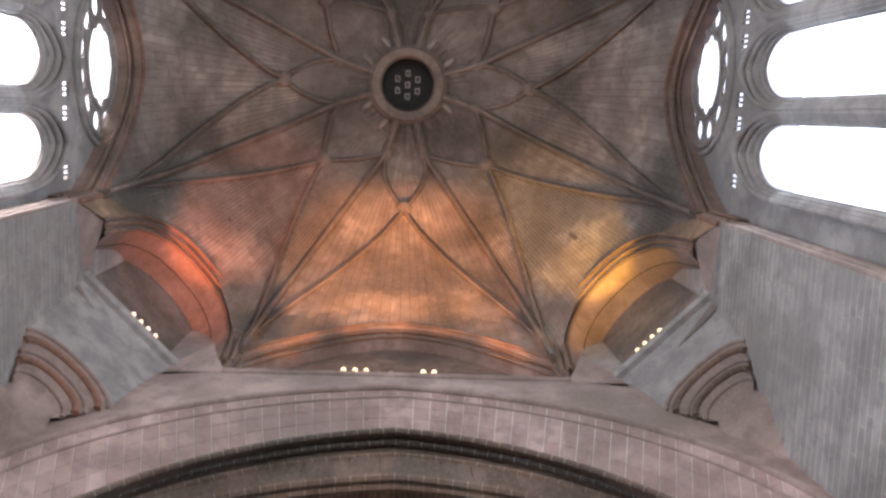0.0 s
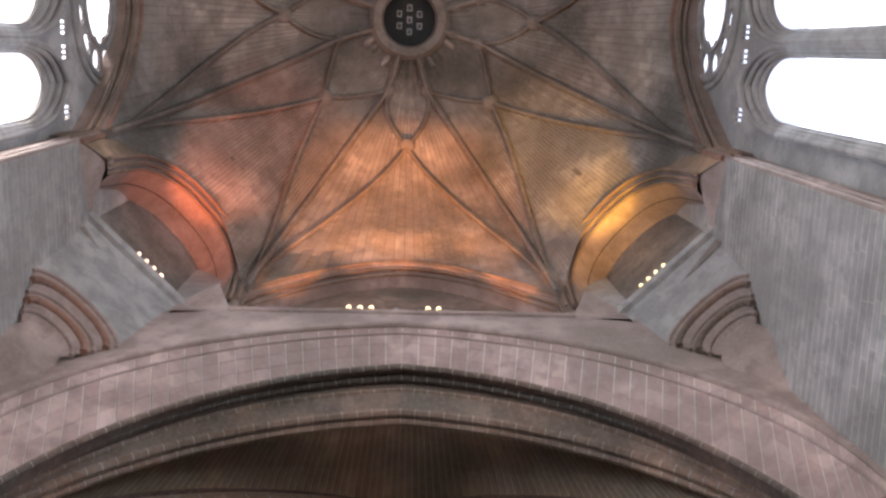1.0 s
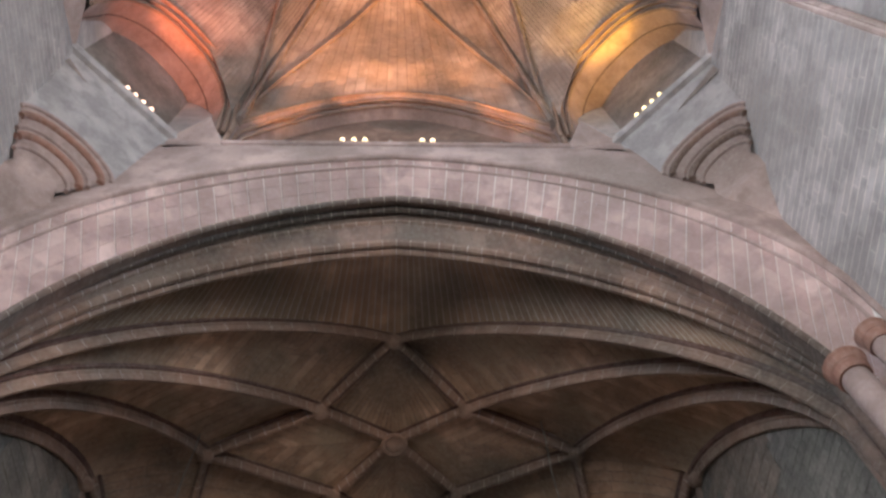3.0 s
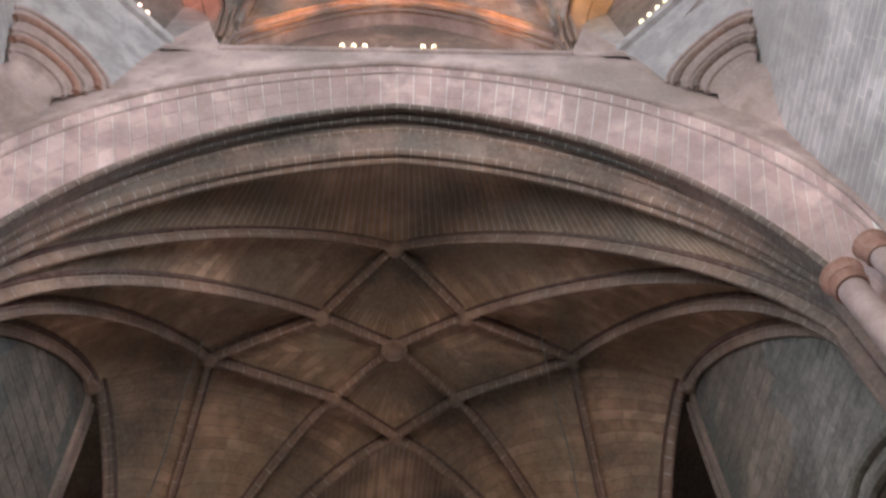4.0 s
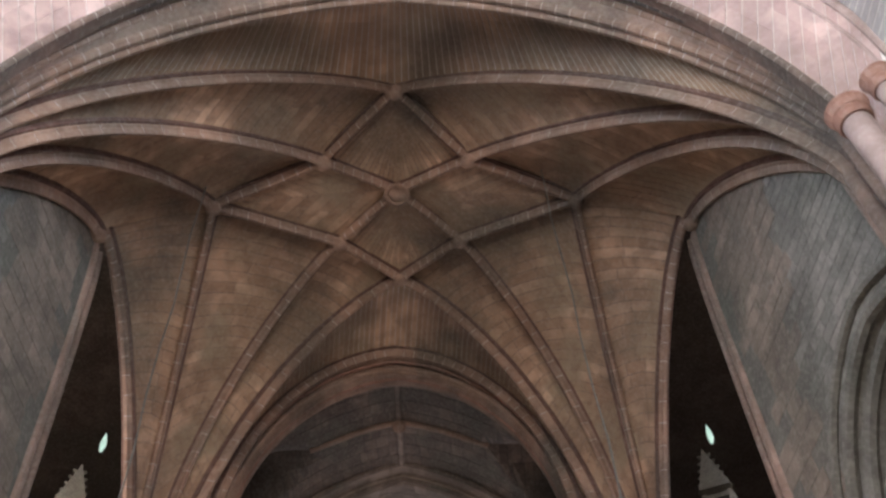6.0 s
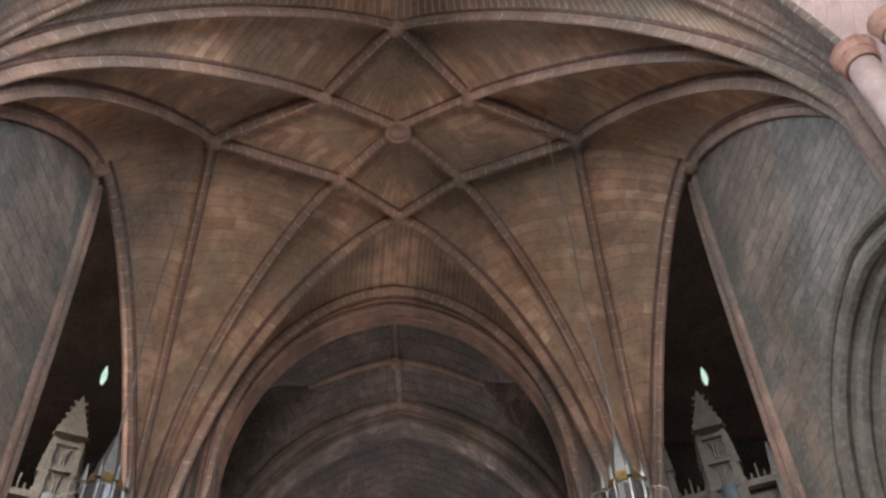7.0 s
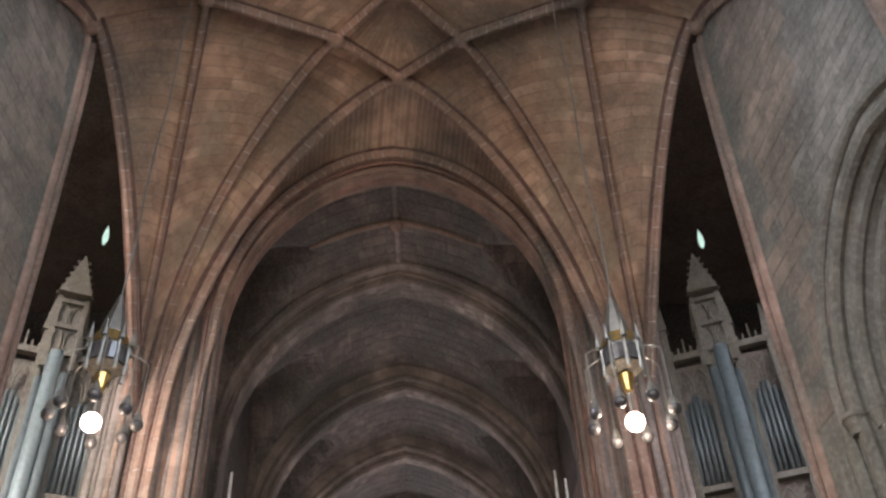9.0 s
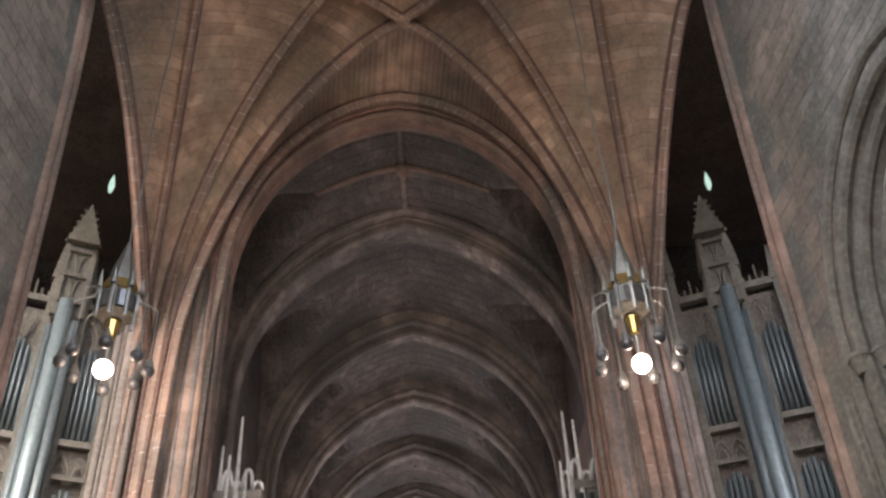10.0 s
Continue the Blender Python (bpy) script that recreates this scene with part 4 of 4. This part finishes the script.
# ---- hanging lanterns ----
GLOW = plain("lit_globe", (1, 1, 1), 0.4, 0.0, (1.0, 0.74, 0.62), 0.9)
CLEAR = plain("dim_globe", (0.1, 0.1, 0.105), 0.22, 0.2)


def lantern(x, y, zg, top):
    la = thing("hanging_lantern", "great silvered lantern with a lit globe on a long cable", "lantern", "hanging lanterns")
    def cyl(name, z0, z1, r0, r1, mat, seg=12, cx=0.0, cy=0.0, parent=la, label=""):
        bm = bmesh.new()
        bmesh.ops.create_cone(bm, cap_ends=True, segments=seg, radius1=r0, radius2=r1, depth=z1 - z0, matrix=Matrix.Translation((x + cx, y + cy, (z0 + z1) / 2)))
        return part(name, bm, mat, parent, label)
    z = zg
    pts = [(x, y, z + 3.7)] + [(x + 0.05 * math.sin(k * 1.9), y, z + 3.7 + (top - z - 3.7) * k / 8) for k in range(1, 9)]
    sweep("cable", pts, roll(0.028, 6), (0, 1, 0), SILVER, la)
    cyl("crown", z + 2.85, z + 3.9, 0.32, 0.05, SILVER, 8)
    cyl("roof", z + 2.15, z + 2.85, 0.45, 0.32, SILVER, 8)
    cyl("roof_rim", z + 2.05, z + 2.15, 0.52, 0.5, SILVER, 8)
    for k in range(8):
        a = 2 * math.pi * k / 8
        c, sn = math.cos(a), math.sin(a)
        cyl("post", z + 1.35, z + 2.2, 0.05, 0.05, SILVER, 6, 0.5 * c, 0.5 * sn)
        cyl("finial", z + 2.2, z + 2.75, 0.09, 0.01, SILVER, 6, 0.56 * c, 0.56 * sn)
    cyl("drum", z + 1.42, z + 1.58, 0.3, 0.5, OAK, 8)
    cyl("gilded_cup", z + 0.9, z + 1.35, 0.1, 0.2, BRASS, 10, label="gilded brass cup")
    cyl("filigree_band", z + 2.18, z + 2.5, 0.5, 0.42, BRASS, 16, label="gilded filigree band")
    cyl("glass_drum", z + 1.62, z + 2.08, 0.5, 0.5, CLEAR, 16, label="dull glass drum")
    cyl("stem", z + 0.3, z + 0.85, 0.03, 0.05, SILVER, 8)
    bm = bmesh.new()
    bmesh.ops.create_uvsphere(bm, u_segments=20, v_segments=12, radius=0.24, matrix=Matrix.Translation((x, y - 0.05, z)))
    g = part("globe", bm, GLOW, la, "lit warm white globe", smooth=True)
    g.visible_shadow = False
    for k in range(8):
        a = 2 * math.pi * (k + 0.35) / 8
        c, sn = 1.02 * math.cos(a), 1.02 * math.sin(a)
        h = z + 0.1 + 0.06 * math.sin(k * 2.3)
        sweep("strut", [(x + 0.5 * c, y + 0.5 * sn, z + 2.1), (x + 0.8 * c, y + 0.8 * sn, z + 2.0), (x + c, y + sn, z + 1.85)], roll(0.02, 6), (0, 0.3, 1), SILVER, la)
        sweep("rod", [(x + c, y + sn, z + 1.85), (x + c, y + sn, h + 0.3)], roll(0.02, 6), (0, 1, 0), SILVER, la)
        bm = bmesh.new()
        bmesh.ops.create_uvsphere(bm, u_segments=12, v_segments=8, radius=0.16, matrix=Matrix.Translation((x + c, y + sn, h)))
        sg = part("small_globe", bm, CLEAR, la, "unlit glass globe", smooth=True)
        bm = bmesh.new()
        bmesh.ops.create_cone(bm, cap_ends=True, segments=10, radius1=0.155, radius2=0.05, depth=0.3, matrix=Matrix.Translation((x + c, y + sn, h + 0.22)))
        part("cap", bm, SILVER, sg, "silvered cap")


lantern(5.62, 20.0, 13.7, 34.6)
lantern(-7.36, 20.0, 13.95, 34.0)

# ---- small lights in the eye of the vault ----
for k in range(7):
    a = 2 * math.pi * (k + 0.5) / 6
    r = 0.0 if k == 6 else 0.62
    tr = thing("eye_light", "small light in the dark eye of the vault, painted as a pale frame", "hatch", "eye hatches")
    x, y = r * math.cos(a), YC + r * math.sin(a)
    # Near-white frames paint the brightness of the small lights.
    for nm, d in (("frame_side", (-0.13, -0.09, -0.16, 0.16)), ("frame_side", (0.09, 0.13, -0.16, 0.16)), ("frame_end", (-0.09, 0.09, 0.12, 0.16)), ("frame_end", (-0.09, 0.09, -0.16, -0.12))):
        solid(nm, (x + d[0], x + d[1], y + d[2], y + d[3], 54.1, 54.19), JOINT, tr)
    solid("pane", (x - 0.09, x + 0.09, y - 0.12, y + 0.12, 54.15, 54.19), DARK, tr)

# ---- silvered cresting beside the choir ----
PALE_METAL = plain("whitened_metal", (0.9, 0.9, 0.88), 0.3, 0.0)
STALL = stone("pale_oak", (0.34, 0.31, 0.28), (0.42, 0.38, 0.34), 0.9, rough=0.6)
for s, spikes in ((1, ((5.9, 19.8, 0.0), (6.3, 19.5, 0.2), (6.95, 20.4, -0.2), (5.55, 17.6, -0.4), (5.8, 17.4, -0.5))), (-1, ((6.55, 20.0, 0.0), (6.2, 17.7, -0.3), (6.9, 18.4, 0.1), (7.2, 18.8, 0.2)))):
    sc = thing("choir_screen", "pale carved screen with silvered spikes beside the choir pier", "screen", "choir screens")
    solid("panel", (min(s * 6.5, s * 7.3), max(s * 6.5, s * 7.3), 33.6, 34.6, 0, 17.2), STALL, sc, bev=0.05)
    solid("cornice", (min(s * 5.6, s * 7.4), max(s * 5.6, s * 7.4), 33.5, 34.7, 16.6, 17.0), STALL, sc, bev=0.05)
    solid("lower_panel", (min(s * 5.6, s * 6.5), max(s * 5.6, s * 6.5), 33.7, 34.5, 0, 16.2), DARK, sc)
    for x, z, d in spikes:
        bm = bmesh.new()
        bmesh.ops.create_cone(bm, cap_ends=True, segments=8, radius1=0.13, radius2=0.05, depth=z - 14.0, matrix=Matrix.Translation((s * x, 33.5 + d * 0.5, (z + 14.0) / 2)))
        part("spike", bm, PALE_METAL, sc)
    for k in range(4):
        x = 5.75 + 0.38 * k
        sweep("tracery_bow", [(s * (x + 0.19 * math.cos(q)), 33.45, 16.9 + (0.35 + 0.5 * (k % 2)) * math.sin(q)) for q in [math.pi * j / 8 for j in range(9)]], roll(0.07, 6), (0, 1, 0), PALE_METAL, sc)
        sweep("small_pipe", [(s * (x + 0.1), 33.5, 2), (s * (x + 0.1), 33.5, 16.4)], roll(0.1, 8), (0, 1, 0), PIPE, sc, smooth=True)

# ---- bulbs on the galleries ----
BULB = {c: plain("bulb_" + n, (1, 1, 1), 0.4, 0.0, e, 0.4) for c, n, e in ((0, "orange", (1.0, 0.68, 0.3)), (1, "yellow", (1.0, 0.75, 0.3)), (2, "red", (1.0, 0.55, 0.35)))}


def bulb(x, y, z, c):
    b = thing("gallery_bulb", "bright bare bulb on a short stem on the gallery ledge", "bulb", "gallery bulbs")
    bm = bmesh.new()
    bmesh.ops.create_uvsphere(bm, u_segments=10, v_segments=8, radius=0.1, matrix=Matrix.Translation((x, y, z + 0.32)) @ Matrix.Diagonal((1, 1, 2.4, 1)))
    g = part("glass", bm, BULB[c], b, smooth=True)
    g.visible_shadow = False
    bm = bmesh.new()
    bmesh.ops.create_cone(bm, cap_ends=True, segments=8, radius1=0.09, radius2=0.06, depth=0.2, matrix=Matrix.Translation((x, y, z + 0.1)))
    part("socket", bm, BRASS, b)


for x in (-2.05, -1.62, -1.2, 0.95, 1.35):
    bulb(x, 9.62, 36.4, 0)
for q, c in ((1, 1), (-1, 2)):
    for k in range(4):
        bulb(q * (9.27 + 0.27 * k), 8.77 - 0.27 * k, 37.32, c)

# ---- voussoirs of the great arch, one by one ----
A, B = ring_pts(*ORDERS[0]), ring_pts(*ORDERS[1])
A, B = A[1:-1], B[1:-1]
edges = (0.0, 0.24, 0.48, 0.74, 1.0)
COUNT = 64
for c in range(4):
    lift = (0.03, 0.016, 0.02, 0.024)[c]
    for k in range(COUNT):
        v, f = blocks_data(lambda u, v: along(A, u).lerp(along(B, u), v), [k / COUNT, (k + 1) / COUNT], lambda i: [edges[c], edges[c + 1]], (0.035, 0.01), lift, 2)
        if v:
            link_mesh("voussoir", v, f, PINK_PIECE, big)
